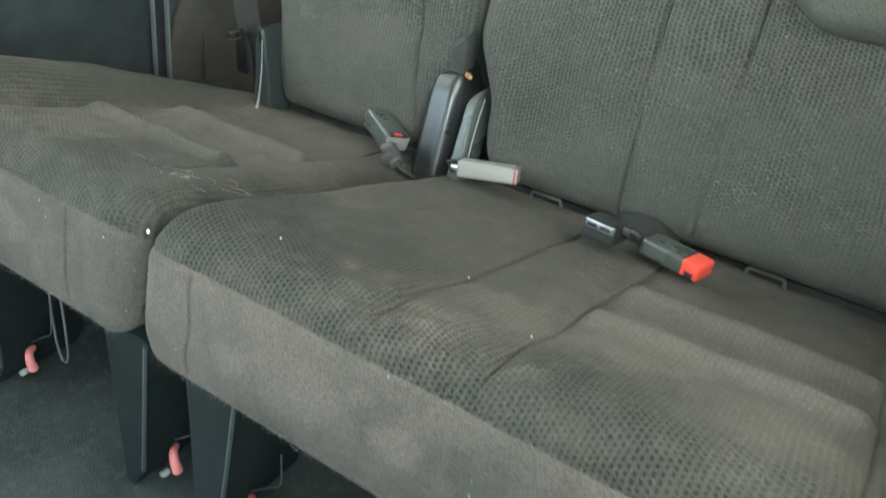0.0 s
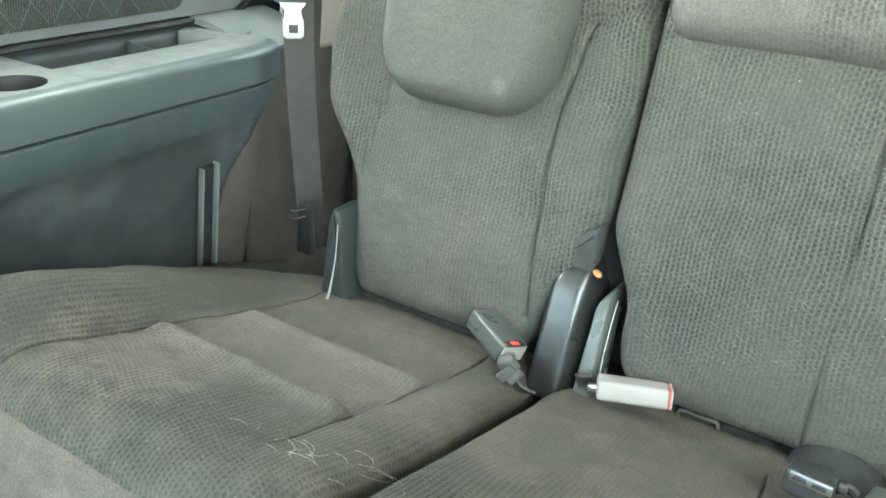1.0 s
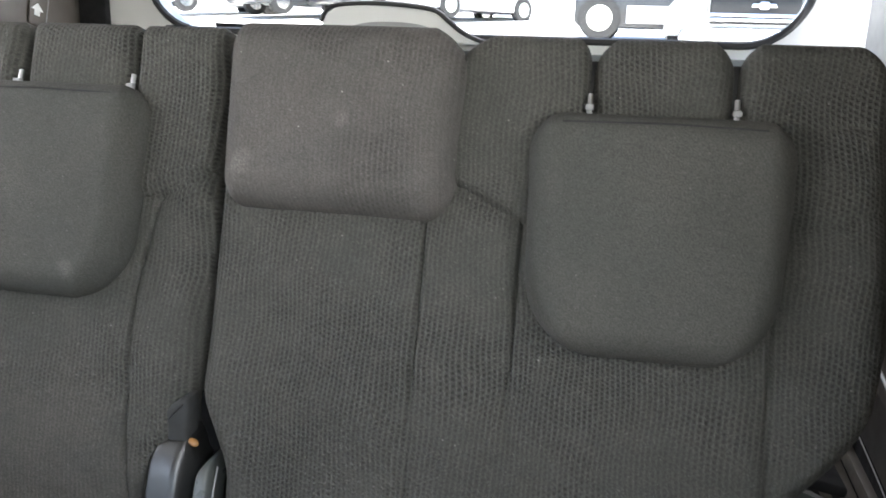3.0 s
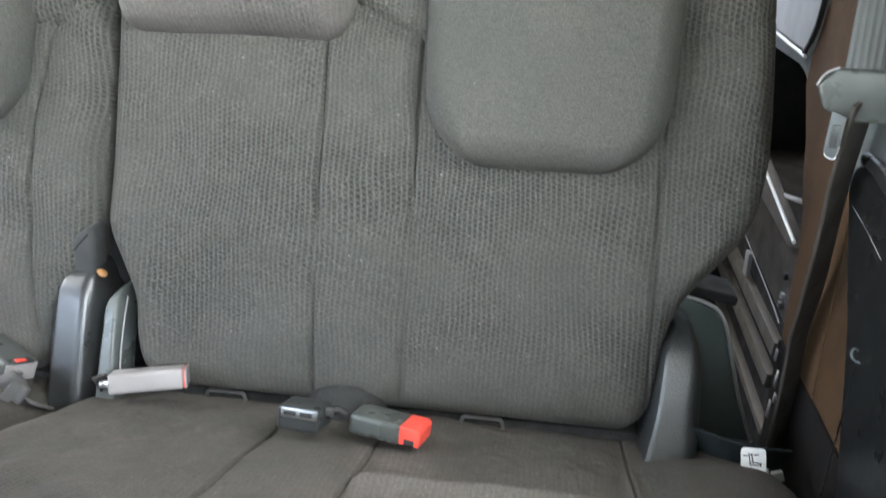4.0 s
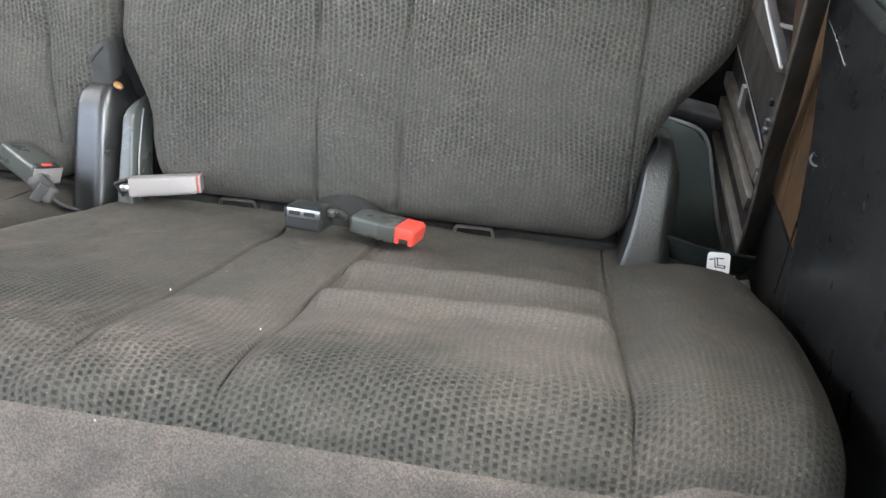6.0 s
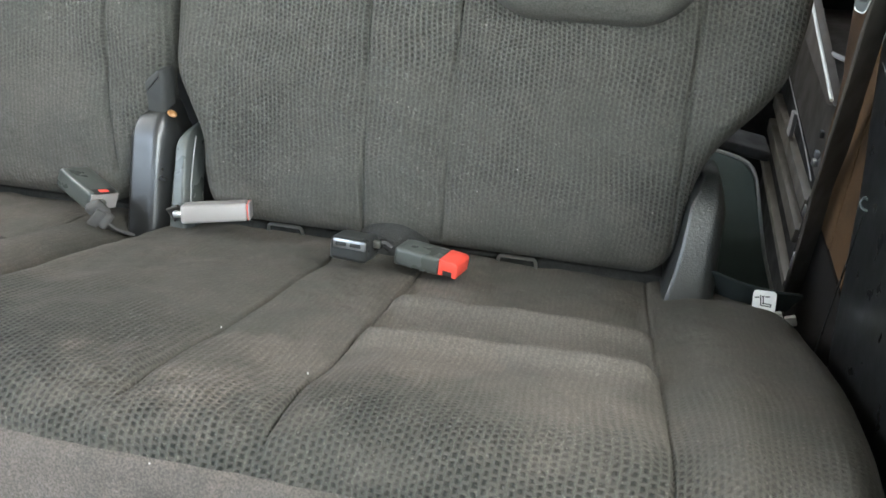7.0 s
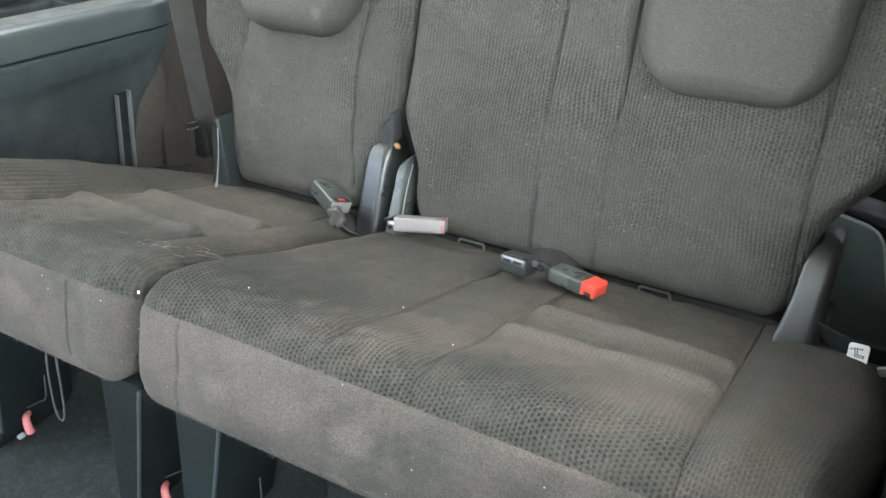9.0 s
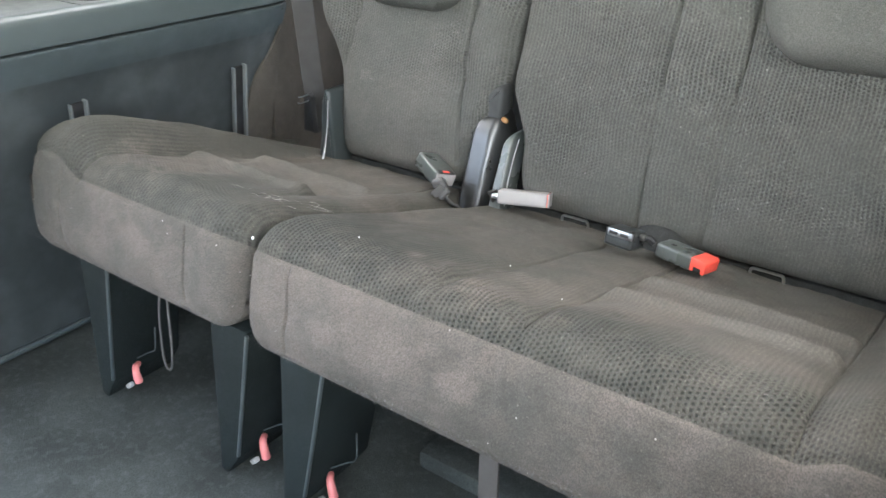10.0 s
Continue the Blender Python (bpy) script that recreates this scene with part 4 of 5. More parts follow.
tag = part("label", prism(ro, 0.001, LABEL @ pose(0, 0, 0.0005, -90), 0), WHITE, strap, "white square label with a seat pictogram")
for w, h, dx, dz, a in ((0.0010, 0.0100, -0.0040, 0.0015, 8), (0.0010, 0.0080, -0.0012, 0.0020, 8), (0.0028, 0.0010, -0.0018, 0.0063, 8), (0.0080, 0.0010, 0.0030, -0.0045, -4), (0.0085, 0.0010, 0.0030, -0.0020, -4), (0.0010, 0.0030, 0.0072, -0.0033, -10), (0.0040, 0.0012, -0.0082, 0.0045, 8), (0.0040, 0.0012, 0.0030, 0.0062, 8), (0.0024, 0.0010, -0.0030, -0.0040, -30)):
    under(part("pictogram_bar", box((w, h, 0.0006), LABEL @ pose(dx * 0.85, dz * 0.85, 0.0008, 0, 0, a), 0), PRINT, smooth=False), tag)
for px, py, pz in ((0.728, -0.012, 0.252), (0.745, -0.004, 0.245)):
    part("white_clip", box((0.012, 0.006, 0.012), pose(px, py, pz, 0, -20, 0), 0.002), WHITE, strap, "small white plastic clip")

# hanging strap loop under the single seat
loop = thing("pull_strap", (-0.23, -0.455, 0.15), "thin grey cord loop hanging under the seat", "strap")
part("cord", tube([(-0.240, -0.44, 0.262), (-0.242, -0.458, 0.20), (-0.243, -0.464, 0.14), (-0.240, -0.466, 0.112), (-0.232, -0.467, 0.102), (-0.224, -0.465, 0.114), (-0.223, -0.46, 0.16), (-0.232, -0.45, 0.21), (-0.234, -0.44, 0.262)], 0.0016, 60, 6), WEB, loop)

# hairs and crumbs
hair = thing("lint_hairs", (-0.03, -0.39, 0.385), "pale pet hairs caught on the seat cushion", "lint")
rnd = random.Random(4)
for n in range(18):
    x, y = -0.045 + rnd.uniform(-0.06, 0.05), -0.385 + rnd.uniform(-0.025, 0.02)
    a, l, bend = rnd.gauss(0.5, 0.9), rnd.uniform(0.014, 0.036), rnd.uniform(-1.2, 1.2)
    z = lambda q: 0.2955 + 0.32 * (-q - 0.1)
    p = [(x + l * k * math.cos(a + k * bend), y + l * k * math.sin(a + k * bend) * 0.6, 0) for k in (0, 0.35, 0.7, 1)]
    part("hair", tube([(q[0], q[1], z(q[1]) + (0.0015 if i in (1, 2) else 0.0006)) for i, q in enumerate(p)], 0.00012, 8, 3), HAIR, hair)
for x, y, zz, r in ((0.004, -0.478, 0.386, 0.0019), (0.120, -0.430, 0.402, 0.0010), (0.255, -0.34, 0.3715, 0.0008), (0.465, 0.0245, 0.453, 0.0018), (0.35, -0.40, 0.3915, 0.0008)):
    b = bmesh.new()
    bmesh.ops.create_icosphere(b, subdivisions=1, radius=r, matrix=Matrix.Translation((x, y, zz)) @ Matrix.Diagonal((0.6, 0.9, 1.3, 1)))
    tagged(part("crumb", b, WHITE), "small white crumb stuck to the seat cloth", "crumb", "crumbs")


# worn fibres along the lower edge of the cushions' front
fray = bmesh.new()
frnd = random.Random(9)
for n in range(1300):
    x = frnd.uniform(-0.46, 0.66)
    if abs(x + 0.006) < 0.02:
        continue
    y, z = -0.5115 + frnd.uniform(-0.001, 0.002), 0.276 + frnd.uniform(-0.004, 0.006)
    dx, dz, dy = frnd.uniform(-0.004, 0.004), -frnd.uniform(0.0006, 0.0022), -frnd.uniform(0.0, 0.003)
    w = 0.00022
    a, b, c, d = (fray.verts.new(q) for q in ((x - w, y, z), (x + w, y, z), (x + dx, y + dy, z + dz), (x, y + 0.0006, z)))
    fray.faces.new((a, b, c))
    fray.faces.new((b, d, c))
    fray.faces.new((d, a, c))
tagged(part("frayed_fibres", fray, WEB), "pale worn fibres along the cushions' lower edge", "fibres", kind="stuff")


# ---- the van's shell ----
def sheet(name, fn, us, vs, thick, mat, parent=None, label="", out=1):
    """A curved panel from fn(u, v) with thickness behind it."""
    g = np.array([[fn(u, v) for v in vs] for u in us], float)
    du, dv = np.gradient(g, axis=0), np.gradient(g, axis=1)
    n = np.cross(du, dv)
    n /= np.maximum(np.linalg.norm(n, axis=2)[..., None], 1e-9)
    b = g - n * thick * out
    nu, nv = len(us), len(vs)
    verts = np.concatenate([g.reshape(-1, 3), b.reshape(-1, 3)])
    i = lambda a, c, k=0: k * nu * nv + a * nv + c
    faces = []
    for a in range(nu - 1):
        for c in range(nv - 1):
            faces.append((i(a, c), i(a + 1, c), i(a + 1, c + 1), i(a, c + 1)))
            faces.append((i(a, c, 1), i(a, c + 1, 1), i(a + 1, c + 1, 1), i(a + 1, c, 1)))
    for a in range(nu - 1):
        for c in (0, nv - 1):
            faces.append((i(a, c), i(a, c, 1), i(a + 1, c, 1), i(a + 1, c)))
    for c in range(nv - 1):
        for a in (0, nu - 1):
            faces.append((i(a, c), i(a, c + 1), i(a, c + 1, 1), i(a, c, 1)))
    bm = bmesh.new()
    vv = [bm.verts.new(v) for v in verts]
    for f in faces:
        bm.faces.new([vv[k] for k in f])
    return part(name, bm, mat, parent, label)


def structure(ob, label, category):
    return tagged(ob, label, category, kind="structure")


def drawn(profile, y0, y1, ny, thick, name, mat, parent=None, label="", n=40, bend=None):
    """A panel whose section (x, z) runs along y."""
    c = spline(profile, n)
    return sheet(name, lambda u, v: (c[int(v)][0] + (bend(u, c[int(v)][1]) if bend else 0), u, c[int(v)][1]), np.linspace(y0, y1, ny), range(n), thick, mat, parent, label)


floor = structure(part("floor", box((1.72, 3.9, 0.04), pose(0.13, -1.25, -0.02), 0.002), FLOOR_PILE), "charcoal carpeted van floor", "floor")

wall_left = structure(new("wall_left"), "slate grey moulded side trim of the van", "wall")
wall_left.location = (-0.55, -0.4, 0)


def end_curve(u, z):
    """The side trim swings outwards behind the seat."""
    return -0.9 * max(0.0, u - 0.035) ** 1.3


drawn([(-0.605, -0.005), (-0.600, 0.03), (-0.585, 0.15), (-0.555, 0.30), (-0.535, 0.40), (-0.524, 0.445), (-0.516, 0.462)], -0.80, 0.070, 24, 0.02, "lower_panel", NAVY, wall_left, bend=end_curve)
drawn([(-0.516, 0.462), (-0.506, 0.480), (-0.498, 0.498), (-0.4945, 0.508), (-0.4955, 0.512), (-0.503, 0.513)], -0.80, 0.072, 24, 0.02, "armrest_band", TRIM_DARK, wall_left, n=30, bend=end_curve)
# Lip darker than the armrest top: the skylight on top is put into the colours.
drawn([(-0.505, 0.5165), (-0.491, 0.5168), (-0.4885, 0.519), (-0.487, 0.530), (-0.4865, 0.548), (-0.4885, 0.5575), (-0.494, 0.5620), (-0.503, 0.5638), (-0.509, 0.5640)], -0.80, 0.085, 28, 0.012, "armrest_lip", TEAL, wall_left, n=44, bend=end_curve)
drawn([(-0.509, 0.5640), (-0.54, 0.5635), (-0.580, 0.562), (-0.586, 0.559), (-0.588, 0.553)], -0.212, 0.085, 20, 0.012, "armrest", TRIM, wall_left, n=24, bend=end_curve)
part("groove_backing", box((0.004, 0.86, 0.03), pose(-0.506, -0.37, 0.515), 0), BLACK, wall_left)
part("floor_lip", tube([(-0.600, -0.80, 0.012), (-0.596, -0.55, 0.012), (-0.597, -0.40, 0.012), (-0.60, -0.1, 0.012)], 0.006, 24, 8), TRIM_DARK, wall_left, "moulded lip where the trim meets the carpet")


def wall_x(z):
    return float(np.interp(z, [0, 0.03, 0.15, 0.30, 0.40, 0.445, 0.462, 0.53], [-0.605, -0.600, -0.585, -0.555, -0.535, -0.524, -0.516, -0.520]))


def skirt(u, v):
    """Carpet that sweeps forward under the armrest's end."""
    z = 0.03 + 0.475 * v
    y0 = float(np.interp(z, [0.0, 0.30, 0.368, 0.395, 0.43, 0.46, 0.505], [-0.025, -0.016, -0.006, 0.012, 0.045, 0.064, 0.068]))
    return (wall_x(z) + 0.005 + end_curve(y0 + (0.073 - y0) * u, z), y0 + (0.073 - y0) * u, z)


sheet("side_skirt", skirt, np.linspace(0, 1, 12), np.linspace(0, 1, 24), 0.004, DRAB, wall_left, "brown carpet skirt behind the armrest")
# storage tray behind the armrest: floor, divider, back, ends
part("tray_floor", box((0.11, 0.30, 0.006), pose(-0.632, -0.065, 0.512), 0.002), NAVY, wall_left)
part("tray_front", box((0.006, 0.30, 0.055), pose(-0.586, -0.065, 0.534), 0.002), NAVY, wall_left)
part("tray_divider", box((0.09, 0.006, 0.045), pose(-0.632, -0.045, 0.535, 0, 0, -8), 0.002), TRIM_DARK, wall_left)
part("tray_end", box((0.10, 0.05, 0.05), pose(-0.63, 0.085, 0.537, 0, 0, 25), 0.008), TRIM, wall_left)
drawn([(-0.664, 0.508), (-0.666, 0.545), (-0.668, 0.556), (-0.676, 0.562), (-0.69, 0.563)], -0.80, 0.24, 20, 0.008, "tray_back", NAVY, wall_left, n=20)

# cup holder block
cup = bmesh.new()
well = bmesh.new()
ring_o, ring_i, well_i, well_b = [], [], [], []
CX, CY, CR = -0.560, -0.272, 0.035
for k in range(32):
    a = k * math.pi / 16
    sq = 1 / max(abs(math.cos(a)), abs(math.sin(a)))
    ring_o.append(cup.verts.new((CX + 0.0505 * sq * math.cos(a), CY + 0.0590 * sq * math.sin(a), 0.5635)))
    ring_i.append(cup.verts.new((CX + CR * math.cos(a), CY + CR * math.sin(a), 0.5620)))
    well_i.append(well.verts.new((CX + CR * math.cos(a), CY + CR * math.sin(a), 0.5620)))
    well_b.append(well.verts.new((CX + CR * 0.88 * math.cos(a), CY + CR * 0.88 * math.sin(a), 0.49)))
for k in range(32):
    j = (k + 1) % 32
    cup.faces.new((ring_o[k], ring_o[j], ring_i[j], ring_i[k]))
    well.faces.new((well_i[k], well_i[j], well_b[j], well_b[k]))
well.faces.new(well_b)
holder = part("cup_holder", cup, TRIM, wall_left, "round cup holder sunk in the armrest")
# Black here puts the shade of the hole into the well's colour.
under(part("cup_well", well, BLACK), holder, "cup well with its inside shade painted black")
part("armrest_rear", box((0.165, 0.466, 0.012), pose(-0.592, -0.565, 0.5575), 0.002), TRIM, wall_left)
part("armrest_back", box((0.062, 0.118, 0.012), pose(-0.642, -0.272, 0.5575), 0.002), TRIM, wall_left)


def guide(y, z0, z1):
    """Two thin upright ribs with a dark channel between them."""
    b = box((0.010, 0.0035, z1 - z0), pose(-0.534, y - 0.013, (z0 + z1) / 2, 0, 8, 0), 0.002)
    box((0.012, 0.0045, z1 - z0 + 0.006), pose(-0.533, y + 0.012, (z0 + z1) / 2, 0, 8, 0), 0.002, bm=b)
    one = part("guide_rail", b, TRIM, wall_left, "grey ribs of a guide rail on the side trim")
    under(part("rail_channel", box((0.004, 0.020, z1 - z0), pose(-0.537, y, (z0 + z1) / 2, 0, 8, 0), 0.001), VOID), one, "dark channel")


guide(-0.043, 0.25, 0.412)
guide(-0.362, 0.25, 0.420)


def round_panel(y0, y1, z0, z1, r, n=8):
    """An outline with rounded corners in y and z."""
    out = []
    for cy, cz, a0 in ((y1 - r, z0 + r, -90), (y1 - r, z1 - r, 0), (y0 + r, z1 - r, 90), (y0 + r, z0 + r, 180)):
        for k in range(n + 1):
            a = radians(a0 + 90 * k / n)
            out.append((cy + r * math.cos(a), cz + r * math.sin(a)))
    return out


SIDE = Matrix(((0, 1, 0, 0), (1, 0, 0, 0), (0, 0, 1, 0), (0, 0, 0, 1)))
part("upper_panel", prism(round_panel(-0.75, 0.20, 0.576, 0.800, 0.05), -0.012, Matrix.Translation((-0.668, 0, 0)) @ SIDE, 0.004), SIDE_PALE, wall_left, "pale grey upper side panel")
seal = [( -0.664, y, z) for y, z in round_panel(-0.76, 0.205, 0.571, 0.806, 0.055)]
part("panel_seal", tube(seal + [seal[0]], 0.004, 160, 6), BLACK, wall_left, "black rubber edge round the upper panel")


GRILLE = fabric("perforated_grille", (0.055, 0.060, 0.056), dots=1.0, low=0.9, lint=0.0)
g_out = [(y, z) for y, z in round_panel(-0.75, 0.062, 0.590, 0.722, 0.024)]
bm = prism(g_out, 0.006, Matrix.Translation((-0.668, 0, 0)) @ SIDE, 0.002)
grille = part("speaker_grille", bm, GRILLE, wall_left, "dark perforated speaker grille")
lay = grille.data.uv_layers.new(name="UVMap")
for lp in grille.data.loops:
    c = grille.data.vertices[lp.vertex_index].co
    lay.data[lp.index].uv = (c.y * 1.6, c.z * 1.6)
for k in range(19):
    for lean in (-0.085, 0.085):
        y0 = -0.78 + 0.045 * k
        run = [(y0 - lean / 2 + lean * q, 0.594 + 0.124 * q) for q in np.linspace(0, 1, 12)]
        run = [(y, z) for y, z in run if -0.735 < y < 0.047]
        if len(run) > 1:
            under(part("grille_rib", tube([(-0.6615, y, z) for y, z in (run[0], run[-1])], 0.0006, 3, 5), TRIM_DARK), grille)

# left pillar trim behind the seat


def brown_x(u):
    return -0.548 - 0.28 * (u - 0.07)


def brown_skin(u, v):
    """Carpet behind the armrest's end: it swings outwards and its top climbs towards the tail."""
    top = 0.53 + 0.27 * float(smooth_step(u, 0.19, 0.36))
    return (brown_x(u) - 0.05 * (1 - v) ** 2, u, top * v)


def pillar_skin(u, v):
    low = 0.528 + 0.27 * float(smooth_step(u, 0.19, 0.36))
    k = float(smooth_step(v, 0.0, 0.35))
    return (brown_x(u) * (1 - k) - 0.662 * k, u, low + (1.18 - low) * v)


sheet("rear_side_carpet", brown_skin, np.linspace(0.06, 0.47, 26), np.linspace(0, 0.82, 18), 0.02, DRAB, wall_left, "brown carpeted trim behind the seat")
sheet("rear_side_ledge", brown_skin, np.linspace(0.06, 0.47, 26), np.linspace(0.82, 1, 6), 0.02, DRAB, wall_left, "brown carpeted ledge behind the seat")
sheet("pillar_trim", pillar_skin, np.linspace(0.206, 0.47, 20), np.linspace(0, 1, 24), 0.02, TRIM_PALE, wall_left, "pale grey pillar trim")
sheet("corner_trim", lambda u, v: (-0.672 + (brown_x(u) + 0.672) * v, u, 0.566 - 0.036 * v ** 2), np.linspace(0.075, 0.225, 10), np.linspace(0, 1, 10), 0.01, TRIM, wall_left, "grey trim corner behind the armrest")
drawn([(-0.66, 0.0), (-0.64, 0.5), (-0.635, 0.85), (-0.66, 1.18)], 0.46, 0.79, 14, 0.02, "tail_pillar", TAUPE, wall_left, "taupe tail pillar trim")
part("belt_slot", box((0.01, 0.012, 0.07), pose(-0.652, 0.235, 0.90, 0, 0, 0), 0.003), BLACK, wall_left)
def on_left(y, z, out=0.0):
    return (-0.618 + out, y, z)


def left_face(out=0.0):
    return Matrix.Translation((-0.618 + out, 0, 0)) @ SIDE


part("pillar_bulge", prism([(0.23, 0.50), (0.255, 0.60), (0.285, 0.70), (0.308, 0.757), (0.322, 0.770), (0.345, 0.776), (0.372, 0.777), (0.46, 0.776), (0.47, 0.60), (0.47, 0.50)], -0.04, left_face(), 0.010, 4), PUTTY, wall_left, "putty-coloured bulge of the pillar trim")
# No recess is cut; the black plate paints the pocket's shade.
part("dark_pocket", prism([(0.262, 0.900), (0.278, 0.872), (0.296, 0.843), (0.312, 0.823), (0.326, 0.810), (0.345, 0.801), (0.38, 0.791), (0.42, 0.786), (0.452, 0.800), (0.462, 0.840), (0.470, 0.900), (0.475, 1.08), (0.24, 1.08)], -0.03, left_face(), 0.004), VOID, wall_left, "flat black plate standing in for a shaded pocket in the pillar")
part("pocket_rim", tube([on_left(0.245, 0.925), on_left(0.272, 0.872), on_left(0.306, 0.819), on_left(0.342, 0.795), on_left(0.38, 0.785), on_left(0.42, 0.780)], 0.006, 30, 8), TRIM_PALE, wall_left, "pale rounded rim of the pocket")
part("trim_line", tube([on_left(0.19, 0.855, -0.01), on_left(0.26, 0.825, -0.004), on_left(0.32, 0.798, -0.002), on_left(0.367, 0.779)], 0.0022, 20, 6), TRIM_PALE, wall_left, "pale line where the pillar trims meet")
part("trim_joint", tube([on_left(0.362, 0.781), on_left(0.372, 0.770), on_left(0.379, 0.745), on_left(0.385, 0.708)], 0.0024, 24, 6), BLACK, wall_left, "dark joint in the pillar trim")
part("black_band", box((0.062, 0.02, 0.60), pose(-0.600, 0.785, 0.93), 0.008), VOID, wall_left, "black seal between pillar and tailgate")
TILT_ARROW = Matrix.Translation((-0.6305, 0.655, 0.868)) @ Matrix.Rotation(radians(-14), 4, "X")
sign = tagged(part("arrow_label", box((0.002, 0.046, 0.056), TILT_ARROW @ pose(-0.001, 0.004, 0), 0.0006), TAUPE), "small grey pillar label with a white arrow", "label")
arrow = prism([(-0.007, -0.011), (0.007, -0.011), (0.007, -0.001), (0.016, -0.001), (0, 0.012), (-0.016, -0.001), (-0.007, -0.001)], 0.0012, TILT_ARROW @ SIDE, 0)
under(part("label_edge", tube([TILT_ARROW @ Vector((0.001, 0.027, 0.026)), TILT_ARROW @ Vector((0.001, 0.025, -0.028))], 0.0012, 6, 6), TRIM_PALE), sign)
under(part("arrow", arrow, WHITE, smooth=False), sign)
# upper left: window post, rails and forward body side
part("window_post", box((0.03, 0.055, 0.36), pose(-0.70, 0.075, 0.98), 0.006), BLACK, wall_left)
part("roof_rail", box((0.10, 4.0, 0.10), pose(-0.70, -1.2, 1.15), 0.03, 4), HEADLINER, wall_left)
part("window_sill", box((0.05, 1.05, 0.02), pose(-0.695, -0.28, 0.800), 0.006), TRIM_DARK, wall_left)
part("side_skin", box((0.03, 1.62, 0.80), pose(-0.74, 0.01, 0.39), 0.004), TRIM_DARK, wall_left)
part("front_side", box((0.03, 1.2, 0.75), pose(-0.74, -2.65, 0.375), 0.004), TRIM_DARK, wall_left)
part("pillar", box((0.08, 0.10, 1.2), pose(-0.70, -0.76, 0.60), 0.02), TRIM, wall_left)
part("pillar", box((0.08, 0.14, 1.2), pose(-0.69, -2.05, 0.60), 0.02), TRIM, wall_left)

GLASS, gnt, gb = material("window_glass")
gb.inputs["Transmission Weight"].default_value, gb.inputs["Roughness"].default_value, gb.inputs["IOR"].default_value = 1.0, 0.0, 1.02
gb.inputs["Base Color"].default_value = (0.93, 0.96, 0.95, 1)


def pane(name, size, m, label):
    ob = structure(part(name, box(size, m, 0), GLASS, smooth=False), label, "window")
    ob.visible_shadow = False
    return ob


pane("window_1", (0.004, 1.0, 0.30), pose(-0.715, -0.32, 0.955), "clear side window glass above the trim")
pane("window_2", (1.22, 0.004, 0.36), pose(0.13, 0.835, 1.005), "clear rear window glass of the tailgate")

# left belt
belt = thing("seat_belt", (-0.40, 0.02, 0.6), "grey seat belt hanging slack with a metal tongue", "seat belt", "seat belts")
ACROSS = (0.72, 0.69, 0)
part("upper_webbing", ribbon([(-0.395, 0.000, 0.648), (-0.420, 0.020, 0.70), (-0.475, 0.060, 0.80), (-0.55, 0.12, 0.95), (-0.61, 0.17, 1.10)], ACROSS, 0.048, 0.002, 30), WEB, belt, "pale grey taut webbing")
# Same strap as above; a darker material carries the shade.
part("lower_webbing", ribbon([(-0.395, 0.002, 0.648), (-0.404, 0.012, 0.58), (-0.417, 0.030, 0.49), (-0.425, 0.05, 0.34), (-0.42, 0.06, 0.28)], ACROSS, 0.038, 0.002, 24), WEB_DARK, belt, "lower webbing, its shade put into a darker colour")
TM = Matrix(((0.72, 0.69, 0, -0.397), (0.69, -0.72, 0, -0.006), (0, 0, 1, 0.652), (0, 0, 0, 1)))
slider = part("slider", prism([(-0.034, 0.010), (-0.030, 0.013), (0.030, 0.013), (0.034, 0.010), (0.033, -0.004), (0.018, -0.014), (-0.018, -0.014), (-0.033, -0.004)], 0.006, TM, 0.002), MATT, belt, "grey plastic belt slider")
under(part("slider_slot", box((0.046, 0.004, 0.003), TM @ pose(0, 0.0, 0.004), 0.001), PRINT), slider)
tn = prism([(-0.017, -0.013), (0.017, -0.013), (0.010, -0.022), (0.0105, -0.030), (0.0125, -0.034), (0.0125, -0.052), (0.009, -0.056), (-0.009, -0.056), (-0.0125, -0.052), (-0.0125, -0.034), (-0.0105, -0.030), (-0.010, -0.022)], 0.0025, TM @ pose(0, 0.003, 0), 0.0008)
tongue = part("tongue", tn, WORN_STEEL, belt, "bright steel belt tongue")
under(part("tongue_hole", box((0.011, 0.006, 0.010), TM @ pose(0, 0.004, -0.044), 0.001), PRINT), tongue)

anchor = thing("belt_anchor", (-0.415, 0.02, 0.34), "black floor belt anchor with bright wire ends", "belt anchor")
part("bracket", prism([(-0.010, 0.30), (0.016, 0.30), (0.014, 0.366), (0.008, 0.374), (-0.004, 0.368)], 0.012, Matrix.Translation((-0.400, 0.000, 0)), 0.003), BLACK, anchor)
for k in range(2):
    z = 0.356 + 0.011 * k
    part("wire_end", tube([(-0.416 + 0.003 * k, -0.004, z - 0.004), (-0.400, -0.010, z), (-0.386, -0.006, z + 0.006)], 0.0011, 10, 6), DULL_STEEL if k % 2 else STEEL, anchor, "bright bent wire")

# ---- right side ----
wall_right = structure(new("wall_right"), "black moulded side trim with brown carpeted pillar", "wall")
wall_right.location = (0.82, 0, 0)
def right_face(out=0.0):
    """Sections drawn in (y, z) on the right trim's slightly splayed face."""
    return Matrix(((0.056, 1, 0, 0.757 + out), (1, 0, 0, 0), (0, 0, 1, 0), (0, 0, 0, 1)))


def on_right(y, z, out=0.0):
    return (0.757 + 0.056 * y + out, y, z)


